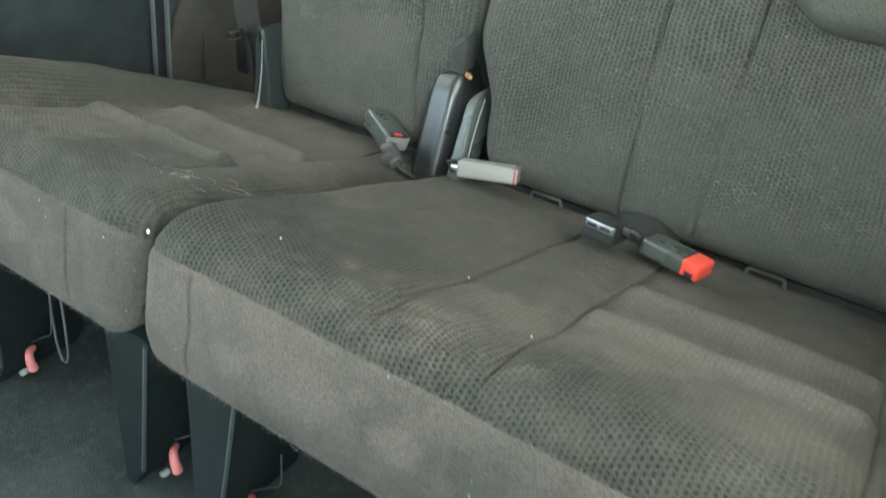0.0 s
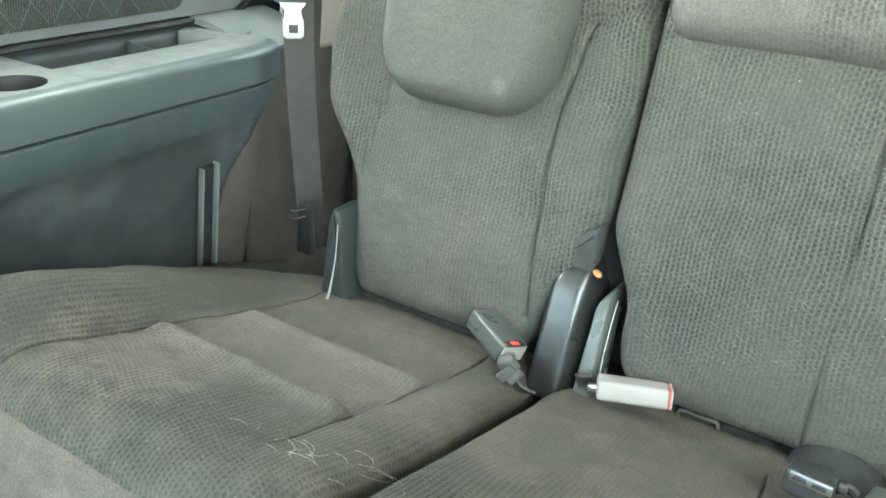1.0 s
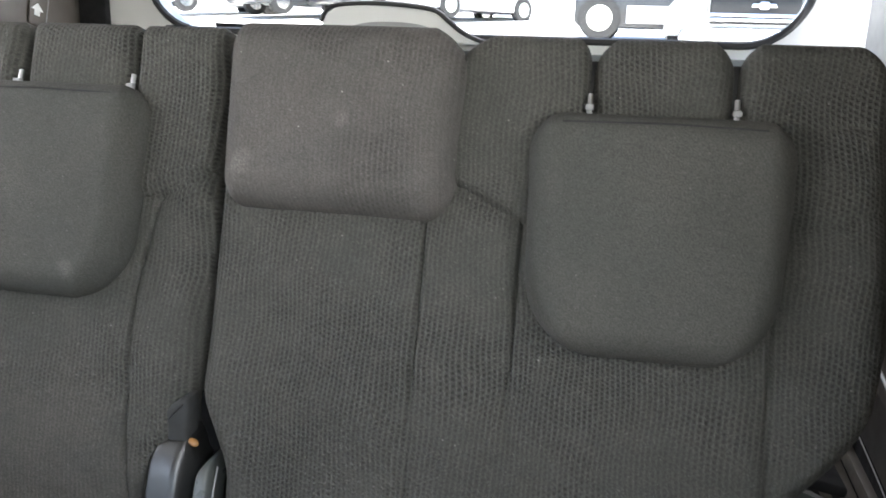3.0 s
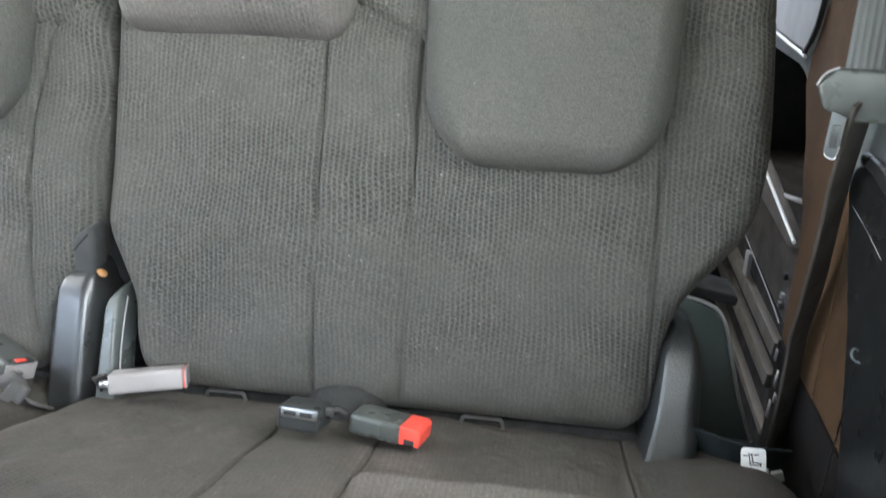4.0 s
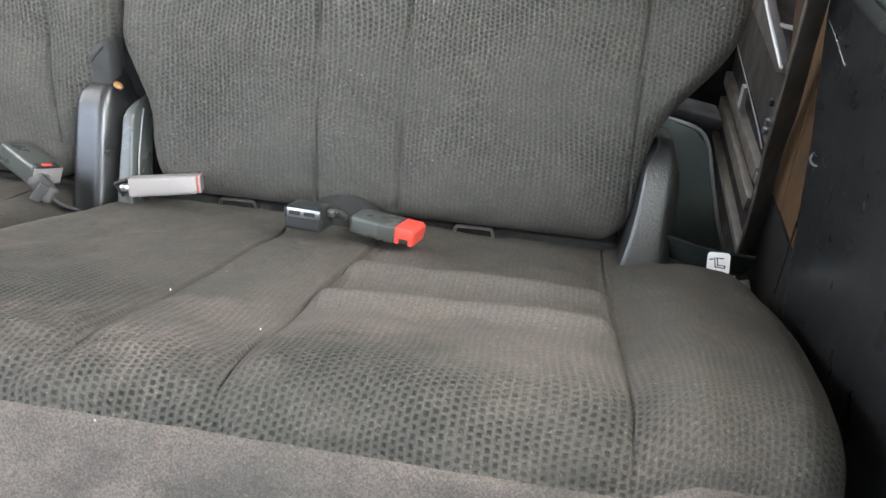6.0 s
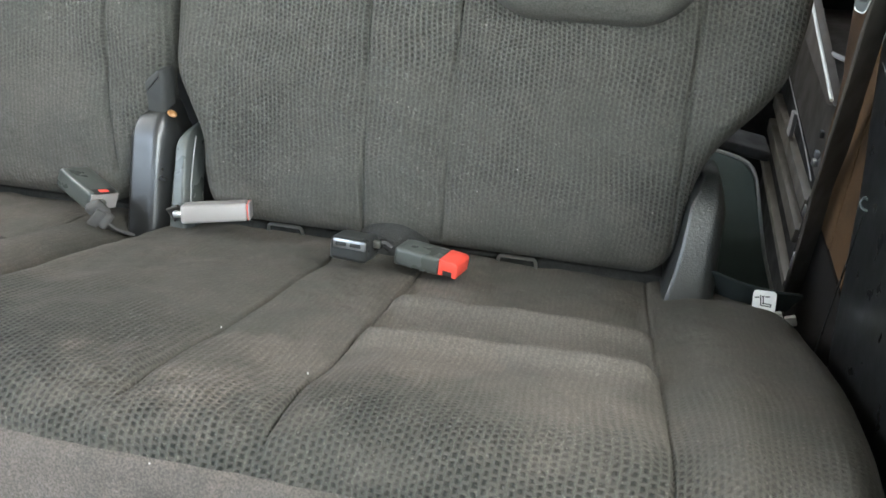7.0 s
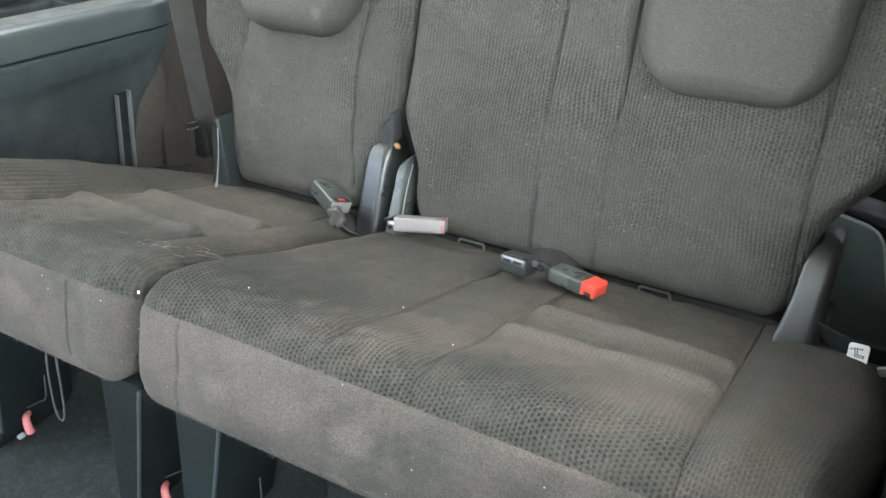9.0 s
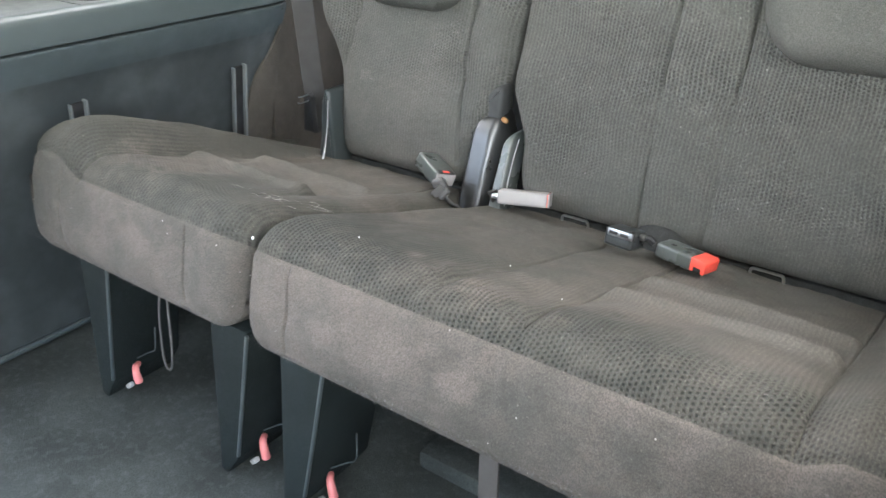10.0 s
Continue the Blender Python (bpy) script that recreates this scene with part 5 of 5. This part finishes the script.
part("pillar_carpet", prism([(0.218, 0.643), (0.203, 0.668), (0.182, 0.704), (0.155, 0.86), (0.145, 1.15), (-0.03, 1.15), (-0.02, 0.72), (-0.02, 0.34), (0.129, 0.34), (0.127, 0.448), (0.135, 0.484), (0.147, 0.492), (0.167, 0.526), (0.180, 0.555), (0.225, 0.611)][::-1], 0.03, right_face(), 0.003), BROWN, wall_right, "brown carpeted pillar trim")
part("pillar_carpet", prism([(-0.02, 0.60), (-0.15, 0.60), (-0.15, 0.34), (-0.02, 0.34)], 0.03, right_face(0.001), 0.002), BROWN, wall_right)
# The light's falloff low on the pillar is put into this darker carpet.
part("pillar_foot", prism([(-0.32, 0.350), (-0.02, 0.345), (0.05, 0.342), (0.129, 0.338), (0.129, 0.0), (-0.32, 0.0)], 0.03, right_face(-0.002), 0.002), BROWN_SHADED, wall_right, "brown pillar foot with the shade painted into its carpet")
part("armrest_backing", prism([(-0.002, 0.548), (-0.004, 0.60), (-0.022, 0.70), (-0.034, 1.15), (-0.24, 1.15), (-0.24, 0.548)], 0.03, right_face(-0.004), 0.004, 3), TRIM, wall_right, "grey-green moulded trim above the armrest")
part("upper_trim", prism([(0.60, 0.67), (0.416, 0.657), (0.218, 0.643), (0.206, 0.668), (0.186, 0.704), (0.158, 0.86), (0.150, 1.15), (0.60, 1.15)][::-1], 0.03, right_face(-0.004), 0.004, 3), TRIM_PALE, wall_right, "pale grey upper pillar trim")
part("trim_edge", tube([on_right(0.60, 0.668, -0.006), on_right(0.416, 0.655, -0.006), on_right(0.222, 0.641, -0.006)], 0.0022, 16, 6), TAIL, wall_right, "bright moulded edge of the upper trim")
part("trim_gap", tube([on_right(0.232, 0.644, -0.005), on_right(0.204, 0.666, -0.005), on_right(0.184, 0.704, -0.005), on_right(0.157, 0.86, -0.005)], 0.003, 20, 6), BLACK, wall_right, "dark gap beside the upper trim")
part("pocket_soffit", prism([(0.60, 0.665), (0.416, 0.655), (0.222, 0.641), (0.225, 0.612), (0.250, 0.621), (0.284, 0.627), (0.60, 0.638)][::-1], 0.03, right_face(0.002), 0.003), TRIM, wall_right, "grey lip above the storage pocket")
# Pocket lining painted near-black, as the recess shows in shade.
part("pocket_back", prism([(0.10, 0.36), (0.62, 0.36), (0.62, 0.68), (0.10, 0.68)], 0.02, right_face(0.11), 0.002), VOID, wall_right, "storage pocket in the side trim, its inside shade painted black")
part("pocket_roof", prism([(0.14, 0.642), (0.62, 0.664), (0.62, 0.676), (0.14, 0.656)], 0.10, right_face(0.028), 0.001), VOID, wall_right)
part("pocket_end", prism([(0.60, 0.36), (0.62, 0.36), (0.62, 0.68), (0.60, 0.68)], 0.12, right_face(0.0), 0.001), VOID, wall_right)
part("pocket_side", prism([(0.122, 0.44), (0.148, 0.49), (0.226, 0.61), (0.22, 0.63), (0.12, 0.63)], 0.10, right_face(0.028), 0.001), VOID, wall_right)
part("storage_bar", tube([on_right(0.30, 0.466, 0.008), on_right(0.236, 0.476, 0.008), on_right(0.138, 0.494, 0.008)], 0.003, 10, 8), TRIM_PALE, wall_right, "pale bar across the storage pocket")
part("ledge_panel", prism([(0.129, 0.354), (0.60, 0.372), (0.60, 0.46), (0.313, 0.445), (0.157, 0.440), (0.126, 0.452)], 0.10, right_face(0.002), 0.002), UMBER, wall_right, "umber quarter panel with a taupe folded edge")
edge = part("pale_edge", prism([(0.120, 0.450), (0.157, 0.440), (0.313, 0.446), (0.60, 0.458), (0.60, 0.528), (0.309, 0.482)], 0.012, right_face(-0.004), 0.002), TAUPE, wall_right, "taupe folded edge below the storage pocket")
under(part("edge_bead", tube([on_right(0.60, 0.527, -0.006), on_right(0.309, 0.482, -0.006), on_right(0.124, 0.455, -0.006)], 0.0022, 16, 6), TAIL), edge, "bright bead")
part("trim_line", tube([on_right(0.60, 0.378, -0.001), on_right(0.40, 0.368, -0.001), on_right(0.20, 0.357, -0.001), on_right(0.144, 0.351, -0.001)], 0.0009, 16, 6), TRIM_PALE, wall_right, "thin bright line along the trim")
part("trim_clip", box((0.006, 0.020, 0.034), Matrix.Translation(on_right(0.365, 0.345, -0.002)), 0.002), TRIM_PALE, wall_right)
for y, z in ((0.155, 0.405), (0.150, 0.382), (0.154, 0.370)):
    part("small_clip", box((0.005, 0.010, 0.008), Matrix.Translation(on_right(y, z, -0.001)), 0.0015), STEEL if z < 0.40 else BLACK, wall_right)
for z0, z1, y0, mat in ((0.307, 0.328, 0.140, BEIGE), (0.262, 0.284, 0.148, BEIGE), (0.209, 0.221, 0.130, BEIGE)):
    part("sill_rib", prism([(y0 + 0.006, z0), (0.60, z0 - 0.012), (0.60, z1 - 0.010), (y0, z1)], 0.014, right_face(-0.003), 0.003), mat, wall_right, "beige ribbed trim strip")
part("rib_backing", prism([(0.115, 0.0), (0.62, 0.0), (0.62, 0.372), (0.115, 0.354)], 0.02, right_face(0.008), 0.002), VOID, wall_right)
ARM = [(-1.0, 0.0), (-0.30, 0.0), (-0.150, 0.34), (-0.110, 0.426), (-0.098, 0.452), (-0.064, 0.498), (-0.030, 0.552), (-0.028, 0.564), (-0.036, 0.577), (-0.066, 0.588), (-1.0, 0.588)]
part("lower_panel", prism(ARM, 0.20, right_face(-0.010), 0.013, 5), PANEL, wall_right, "black side panel with armrest ledge")
part("armrest_edge", tube([on_right(-0.062, 0.587, -0.008), on_right(-0.095, 0.586, -0.009), on_right(-0.14, 0.580, -0.010), on_right(-0.22, 0.578, -0.010)], 0.0055, 20, 10), COVER, wall_right, "glossy rounded edge of the armrest")
part("armrest_crease", tube([on_right(-0.058, 0.546, -0.0105), on_right(-0.098, 0.540, -0.0105), on_right(-0.146, 0.530, -0.0105)], 0.00035, 14, 6), TRIM_PALE, wall_right, "bright crease in the armrest")
hook = tube([on_right(-0.142, 0.454, -0.011), on_right(-0.143, 0.456, -0.014), on_right(-0.145, 0.452, -0.016), on_right(-0.147, 0.448, -0.014), on_right(-0.149, 0.447, -0.010)], 0.0011, 16, 6)
part("cargo_hook", hook, DULL_STEEL, wall_right, "small bright cargo hook")
part("panel_seam", tube([on_right(-0.143, 0.444, -0.0105), on_right(-0.135, 0.36, -0.0105), on_right(-0.12, 0.22, -0.0105)], 0.0007, 14, 6), PANEL, wall_right)
# Small steel slivers added to draw glints at the belt anchor.
for y, z, l in ((0.115, 0.325, 0.014), (0.095, 0.305, 0.022), (0.088, 0.285, 0.012), (0.105, 0.262, 0.024)):
    part("metal_glint", box((0.002, 0.006, l), pose(0.752 + 0.056 * y, y, z, 12, 0, 0), 0.0008), STEEL, wall_right, "steel sliver drawn as a glint on the belt anchor")
part("upper_side", box((0.03, 1.0, 0.22), pose(0.945, -0.40, 0.69), 0.004), TRIM, wall_right)
part("roof_rail", box((0.10, 4.0, 0.10), pose(0.95, -1.2, 1.15), 0.03, 4), HEADLINER, wall_right)
part("pillar", box((0.08, 0.12, 1.2), pose(0.95, -0.86, 0.60), 0.02), TRIM, wall_right)
part("pillar", box((0.08, 0.14, 1.2), pose(0.95, -2.05, 0.60), 0.02), TRIM, wall_right)
part("front_side", box((0.03, 1.2, 0.75), pose(0.97, -2.65, 0.375), 0.004), TRIM_DARK, wall_right)
part("side_skin", box((0.02, 1.75, 0.62), pose(0.975, 0.0, 0.30), 0.004), TRIM_DARK, wall_right)
pane("window_3", (0.004, 1.0, 0.30), pose(0.965, -0.32, 0.955), "clear side window glass on the door side")

# dark side plate with a pale rim between seat and trim
plate = structure(part("seat_side_plate", prism([(0.630, 0.22), (0.742, 0.22), (0.722, 0.27), (0.708, 0.318), (0.692, 0.366), (0.674, 0.383), (0.630, 0.394)], 0.015, Matrix.Translation((0, 0.10, 0)), 0.003), PLATE), "dark plastic plate beside the seat with a pale rim", "trim")
under(part("rim", tube([(0.630, 0.098, 0.396), (0.674, 0.098, 0.386), (0.693, 0.098, 0.368), (0.709, 0.098, 0.318), (0.724, 0.098, 0.27), (0.743, 0.098, 0.222)], 0.0022, 30, 6), TRIM_PALE), plate)
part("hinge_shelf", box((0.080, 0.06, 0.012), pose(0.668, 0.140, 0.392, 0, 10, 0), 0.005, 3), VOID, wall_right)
# Flat black sheet added for the darkness of the well.
part("well_side", box((0.40, 0.02, 0.62), pose(0.60, 0.62, 0.31), 0.004), VOID, wall_right, "black sheet standing in for the unlit well behind the seat")

belt_r = thing("seat_belt", (0.77, 0.05, 0.6), "grey seat belt by the brown pillar with a dark tongue", "seat belt", "seat belts")
AR = (0.96, -0.25, 0)
LOW = (0.62, 0.78, 0)
part("upper_webbing", ribbon([(0.731, -0.091, 0.640), (0.733, -0.085, 0.72), (0.738, -0.075, 0.82), (0.752, -0.055, 0.98), (0.765, -0.04, 1.10)], AR, 0.048, 0.002, 26), WEB_RIBBED, belt_r, "pale grey taut webbing")
# Lower run of the same belt, with shade painted into its colour.
part("lower_webbing", ribbon([(0.727, -0.088, 0.640), (0.7275, -0.072, 0.60), (0.730, -0.056, 0.56), (0.7335, -0.038, 0.49), (0.7395, -0.013, 0.44), (0.743, 0.009, 0.394), (0.744, 0.012, 0.336), (0.745, 0.026, 0.24)], LOW, 0.042, 0.003, 40), WEB_SHADED, belt_r, "lower webbing with its shade painted brown-grey")
RM = Matrix(((0.96, 0.25, 0, 0.729), (-0.25, 0.96, 0, -0.098), (0, 0, 1, 0.641), (0, 0, 0, 1)))
slide_r = part("slider", prism([(-0.042, 0.006), (-0.030, 0.019), (0.030, 0.019), (0.042, 0.006), (0.034, -0.012), (0.014, -0.020), (-0.014, -0.020), (-0.034, -0.012)][::-1], 0.010, RM, 0.003, 3), MID_BUCKLE, belt_r, "grey plastic belt slider")
under(part("slider_edge", tube([RM @ Vector((-0.042, -0.001, 0.006)), RM @ Vector((-0.037, -0.002, 0.015)), RM @ Vector((-0.028, -0.001, 0.020))], 0.0008, 12, 6), TRIM_PALE), slide_r, "bright rim of the slider")
t2 = part("tongue", prism([(-0.028, -0.012), (-0.017, -0.016), (-0.0185, -0.045), (-0.020, -0.048), (-0.0275, -0.047), (-0.029, -0.043)][::-1], 0.003, RM @ pose(0, -0.006, 0), 0.0008), DULL_STEEL, belt_r, "steel belt tongue")
under(part("tongue_hole", box((0.006, 0.006, 0.018), RM @ pose(-0.0232, -0.0055, -0.031), 0.001), DARK_BUCKLE), t2)
under(part("tongue_rim", tube([RM @ Vector((-0.0282, -0.008, -0.044)), RM @ Vector((-0.0265, -0.008, -0.0465)), RM @ Vector((-0.0205, -0.008, -0.0475)), RM @ Vector((-0.0182, -0.008, -0.038))], 0.0005, 14, 6), STEEL), t2, "bright worn rim")

# ---- back, roof and front of the van ----
def ring_plate(name, inner, x0, x1, z0, z1, y, depth, mat, parent, label=""):
    """A plate with a rounded opening through it."""
    bm = bmesh.new()
    cx, cz = (min(p[0] for p in inner) + max(p[0] for p in inner)) / 2, (min(p[1] for p in inner) + max(p[1] for p in inner)) / 2
    loops = []
    for dy in (0, depth):
        outer = []
        for x, z in inner:
            dx, dz = x - cx, z - cz
            s = min((x1 - cx) / dx if dx > 1e-6 else ((x0 - cx) / dx if dx < -1e-6 else 1e9), (z1 - cz) / dz if dz > 1e-6 else ((z0 - cz) / dz if dz < -1e-6 else 1e9))
            outer.append(bm.verts.new((cx + dx * s, y + dy, cz + dz * s)))
        loops.append((outer, [bm.verts.new((x, y + dy + (0.006 if dy == 0 else 0), z)) for x, z in inner]))
    n = len(inner)
    for k in range(n):
        j = (k + 1) % n
        (o0, i0), (o1, i1) = loops
        bm.faces.new((o0[k], o0[j], i0[j], i0[k]))
        bm.faces.new((o1[k], i1[k], i1[j], o1[j]))
        bm.faces.new((i0[k], i0[j], i1[j], i1[k]))
        bm.faces.new((o0[k], o1[k], o1[j], o0[j]))
    return part(name, bm, mat, parent, label)


tail = structure(new("wall_back"), "pale grey tailgate trim round the rear window", "tailgate")
tail.location = (0.13, 0.82, 0)
WIN = round_panel(-0.490, 0.752, 0.843, 1.15, 0.11, 12)
ring_plate("tailgate_trim", WIN, -0.75, 1.0, 0.0, 1.25, 0.80, 0.06, TAIL, tail)
wl = [(x, 0.801, z) for x, z in WIN]
part("window_seal", tube(wl + [wl[0]], 0.007, 200, 6), BLACK, tail, "black rubber seal of the rear window")
HUMP = [(-0.112, 0.83), (0.215, 0.83), (0.190, 0.836), (0.160, 0.849), (0.134, 0.868), (0.118, 0.881), (0.100, 0.888), (0.050, 0.894), (-0.020, 0.896), (-0.075, 0.891), (-0.094, 0.880), (-0.104, 0.862)]
hump = part("wiper_cover", prism(HUMP, 0.05, Matrix.Translation((0, 0.745, 0)), 0.006, 3), TAIL, tail, "pale wiper motor cover under the window")
under(part("cover_edge", tube([(x * 1.01, 0.743, z + 0.002) for x, z in HUMP[1:]], 0.0045, 60, 6), BLACK), hump)
dome = [(0.03 + 0.078 * math.cos(a), 0.846 + 0.020 * math.sin(a) ** 0.7) for a in np.linspace(0.0, math.pi, 15)]
under(part("cover_step", prism(dome, 0.02, Matrix.Translation((0, 0.732, 0)), 0.004, 2), TRIM_PALE), hump, "grey raised step of the cover")
part("lower_band", box((1.7, 0.02, 0.03), pose(0.13, 0.79, 0.805), 0.008), TRIM, tail)
# Added dark panel; hides the pale tailgate where the well lies in shade.
part("lower_trim", box((1.74, 0.02, 0.74), pose(0.13, 0.785, 0.37), 0.006), CARPET, tail, "dark carpeted lower tailgate panel, added to keep the well unlit")
part("wiper_arm", box((0.30, 0.012, 0.008), pose(-0.22, 0.852, 0.852, 0, 1, 0), 0.002), BLACK, tail)
ceiling = structure(part("ceiling", box((1.9, 4.2, 0.03), pose(0.13, -1.2, 1.205), 0.004), HEADLINER), "pale cloth headliner of the van", "ceiling")
front = structure(new("wall_front"), "dark front bulkhead of the van below the windscreen", "wall")
front.location = (0.13, -3.25, 0)
part("dash_panel", box((1.9, 0.04, 0.75), pose(0.13, -3.25, 0.375), 0.004), BLACK, front)
part("header_rail", box((1.9, 0.06, 0.08), pose(0.13, -3.25, 1.16), 0.01), HEADLINER, front)

# ---- outside ----
GROUND_MAT = plain("pale_concrete", (0.80, 0.79, 0.77), 0.9, 0.0, 0.12)
PAINT_BLACK = plain("black_car_paint", (0.045, 0.045, 0.047), 0.2)
PAINT_SILVER = plain("silver_car_paint", (0.55, 0.55, 0.55), 0.25, 0.3)
CHROME = plain("chrome", (0.75, 0.75, 0.75), 0.15, 1.0)
RUBBER = plain("tyre_rubber", (0.03, 0.03, 0.03), 0.9)
CARGLASS = plain("tinted_car_glass", (0.03, 0.035, 0.04), 0.05)
SLOPE = 0.0963


def ground_z(y):
    return -0.45 + (y - 1.0) * SLOPE


structure(part("ground", box((600, 600, 0.2), Matrix.Translation((0, 1.0, -0.55)) @ Matrix.Rotation(math.atan(SLOPE), 4, "X"), 0), GROUND_MAT, smooth=False), "sun-bleached concrete car park rising behind the van", "ground")


def disc(radius, width, m, seg=32, bm=None):
    bm = bm or bmesh.new()
    b = bmesh.new()
    bmesh.ops.create_cone(b, cap_ends=True, segments=seg, radius1=radius, radius2=radius, depth=width)
    bmesh.ops.bevel(b, geom=[e for e in b.edges if e.calc_face_angle(0) > 1], offset=min(width, radius) * 0.12, segments=2, affect="EDGES")
    b.transform(m)
    me = bpy.data.meshes.new("tmp")
    b.to_mesh(me)
    b.free()
    bm.from_mesh(me)
    bpy.data.meshes.remove(me)
    return bm


def wheel(parent, x, y, z, r, axis, turn=0.0):
    m = Matrix.Translation((x, y, z)) @ Matrix.Rotation(turn, 4, "Z") @ (Matrix.Rotation(math.pi / 2, 4, "X") if axis == "y" else Matrix.Rotation(math.pi / 2, 4, "Y"))
    w = part("wheel", disc(r, 0.22, m), RUBBER, parent)
    rim = part("rim", disc(r * 0.68, 0.235, m), CHROME)
    under(rim, w, "bright alloy rim")
    return w


def car(label, x, y, paint, length=4.6, height=1.5, turn=0.0, radius=0.34, inset=0.85, sill=None):
    """A parked car seen from its side: lower body, cabin, windows, wheels."""
    z = ground_z(y)
    one = thing("parked_car", (x, y, z), label, "car", "parked cars")
    base = Matrix.Translation((x, y, z)) @ Matrix.Rotation(turn, 4, "Z")
    h = height
    body = [(-length / 2, 0.35), (-length / 2 + 0.1, 0.25), (length / 2 - 0.1, 0.25), (length / 2, 0.4), (length / 2 - 0.05, 0.75), (length / 2 - 0.9, 0.92), (-length / 2 + 0.3, 0.95), (-length / 2, 0.8)]
    part("body", prism(body, 1.75, base @ Matrix.Translation((0, -0.87, 0)), 0.06, 3), paint, one)
    cabin = [(-length / 2 + 0.15, 0.93), (length / 2 - 1.0, 0.90), (length / 2 - 1.7, h - 0.03), (length / 2 - 2.0, h), (-length / 2 + 0.7, h), (-length / 2 + 0.4, h - 0.08)]
    cb = part("cabin", prism(cabin, 1.55, base @ Matrix.Translation((0, -0.77, 0)), 0.06, 3), paint, one)
    for a, b in ((-length / 2 + 0.75, -0.55), (-0.45, 0.55)):
        under(part("side_window", prism([(a, 1.0), (b, 1.0), (b - 0.1, h - 0.12), (a + 0.1, h - 0.12)], 0.03, base @ Matrix.Translation((0, -0.79, 0)), 0.01), CARGLASS), cb)
    # The bright ground mirrored in the dark paint, drawn as a silver strip.
    if sill:
        part("sill", box((length - 2 * inset - 2 * radius - 0.2, 0.06, 0.34), base @ pose(0, -0.89, 0.50), 0.02), sill, one, "silver strip on the sill, painting the ground's reflection")
    for wx in (-length / 2 + inset, length / 2 - inset):
        for wy in (-0.8, 0.8):
            p = base @ Vector((wx, wy, radius))
            wheel(one, p.x, p.y, p.z, radius, "y", turn)
    return one


def truck(x, y):
    """A pickup seen head-on: stacked chrome grille, headlamps, deep bumper, hood and cab."""
    z = ground_z(y)
    one = thing("pickup_truck", (x, y, z), "silver pickup truck with a chrome grille facing the van", "truck")
    m = Matrix.Translation((x, y, z))
    part("body", box((1.94, 2.2, 0.62), m @ pose(0, 1.25, 1.00), 0.10, 4), PAINT_SILVER, one)
    cab = part("cab", box((1.75, 1.9, 0.70), m @ pose(0, 2.7, 1.60), 0.14, 4, taper=(0.82, 0.8)), PAINT_SILVER, one)
    under(part("windscreen", box((1.45, 0.03, 0.5), m @ pose(0, 1.83, 1.62, -20, 0, 0), 0.02), CARGLASS), cab)
    part("bumper", box((2.0, 0.28, 0.30), m @ pose(0, 0.02, 0.58), 0.06, 3), CHROME, one, "deep chrome front bumper")
    part("lower_valance", box((1.6, 0.2, 0.14), m @ pose(0, 0.08, 0.36), 0.03), BLACK, one)
    surround = part("grille", box((1.30, 0.06, 0.46), m @ pose(0, 0.10, 1.02), 0.03), BLACK, one, "black grille with chrome bars")
    for dz in (-0.18, -0.12, 0.12, 0.18):
        under(part("grille_bar", box((1.32, 0.05, 0.045), m @ pose(0, 0.06, 1.02 + dz), 0.01), CHROME), surround)
    under(part("badge", prism([(-0.16, -0.025), (-0.06, -0.025), (-0.05, -0.05), (0.05, -0.05), (0.06, -0.025), (0.16, -0.025), (0.14, 0.025), (0.06, 0.025), (0.05, 0.05), (-0.05, 0.05), (-0.06, 0.025), (-0.14, 0.025)], 0.03, m @ pose(0, 0.03, 1.02), 0.004), CHROME), surround)
    for s in (-1, 1):
        hl = part("headlamp", box((0.28, 0.12, 0.34), m @ pose(s * 0.82, 0.12, 1.06), 0.04, 3), CHROME, one)
        under(part("lamp_lens", box((0.22, 0.03, 0.12), m @ pose(s * 0.82, 0.06, 0.98), 0.02), WHITE), hl)
        part("fog_lamp", disc(0.07, 0.05, m @ pose(s * 0.78, -0.12, 0.58, 90)), WHITE, one)
        part("tow_hook", box((0.14, 0.10, 0.06), m @ pose(s * 0.42, -0.14, 0.42), 0.02), BLACK, one)
        wheel(one, x + s * 0.85, y + 0.75, z + 0.40, 0.40, "x")
        wheel(one, x + s * 0.85, y + 4.2, z + 0.40, 0.40, "x")
    part("plate", box((0.34, 0.02, 0.17), m @ pose(0.0, -0.14, 0.58), 0.005), PAINT_SILVER, one, "blank number plate")
    part("bed", box((1.94, 2.6, 0.55), m @ pose(0, 4.2, 0.98), 0.06), PAINT_SILVER, one)
    return one


truck(2.17, 10.5)
car("black parked car with bright alloy wheels", 2.16, 17.1, PAINT_BLACK, 5.4, 1.9, 0.0, 0.42, 0.5, PAINT_SILVER)
for k, (x, p, tone) in enumerate(((-11.5, PAINT_SILVER, "silver"), (-8.6, PAINT_BLACK, "black"), (-6.2, PAINT_BLACK, "dark"), (-3.9, PAINT_SILVER, "silver"))):
    car(tone + " car parked in a far row", x, 22.5, p, 4.4, 1.5, turn=0.9)
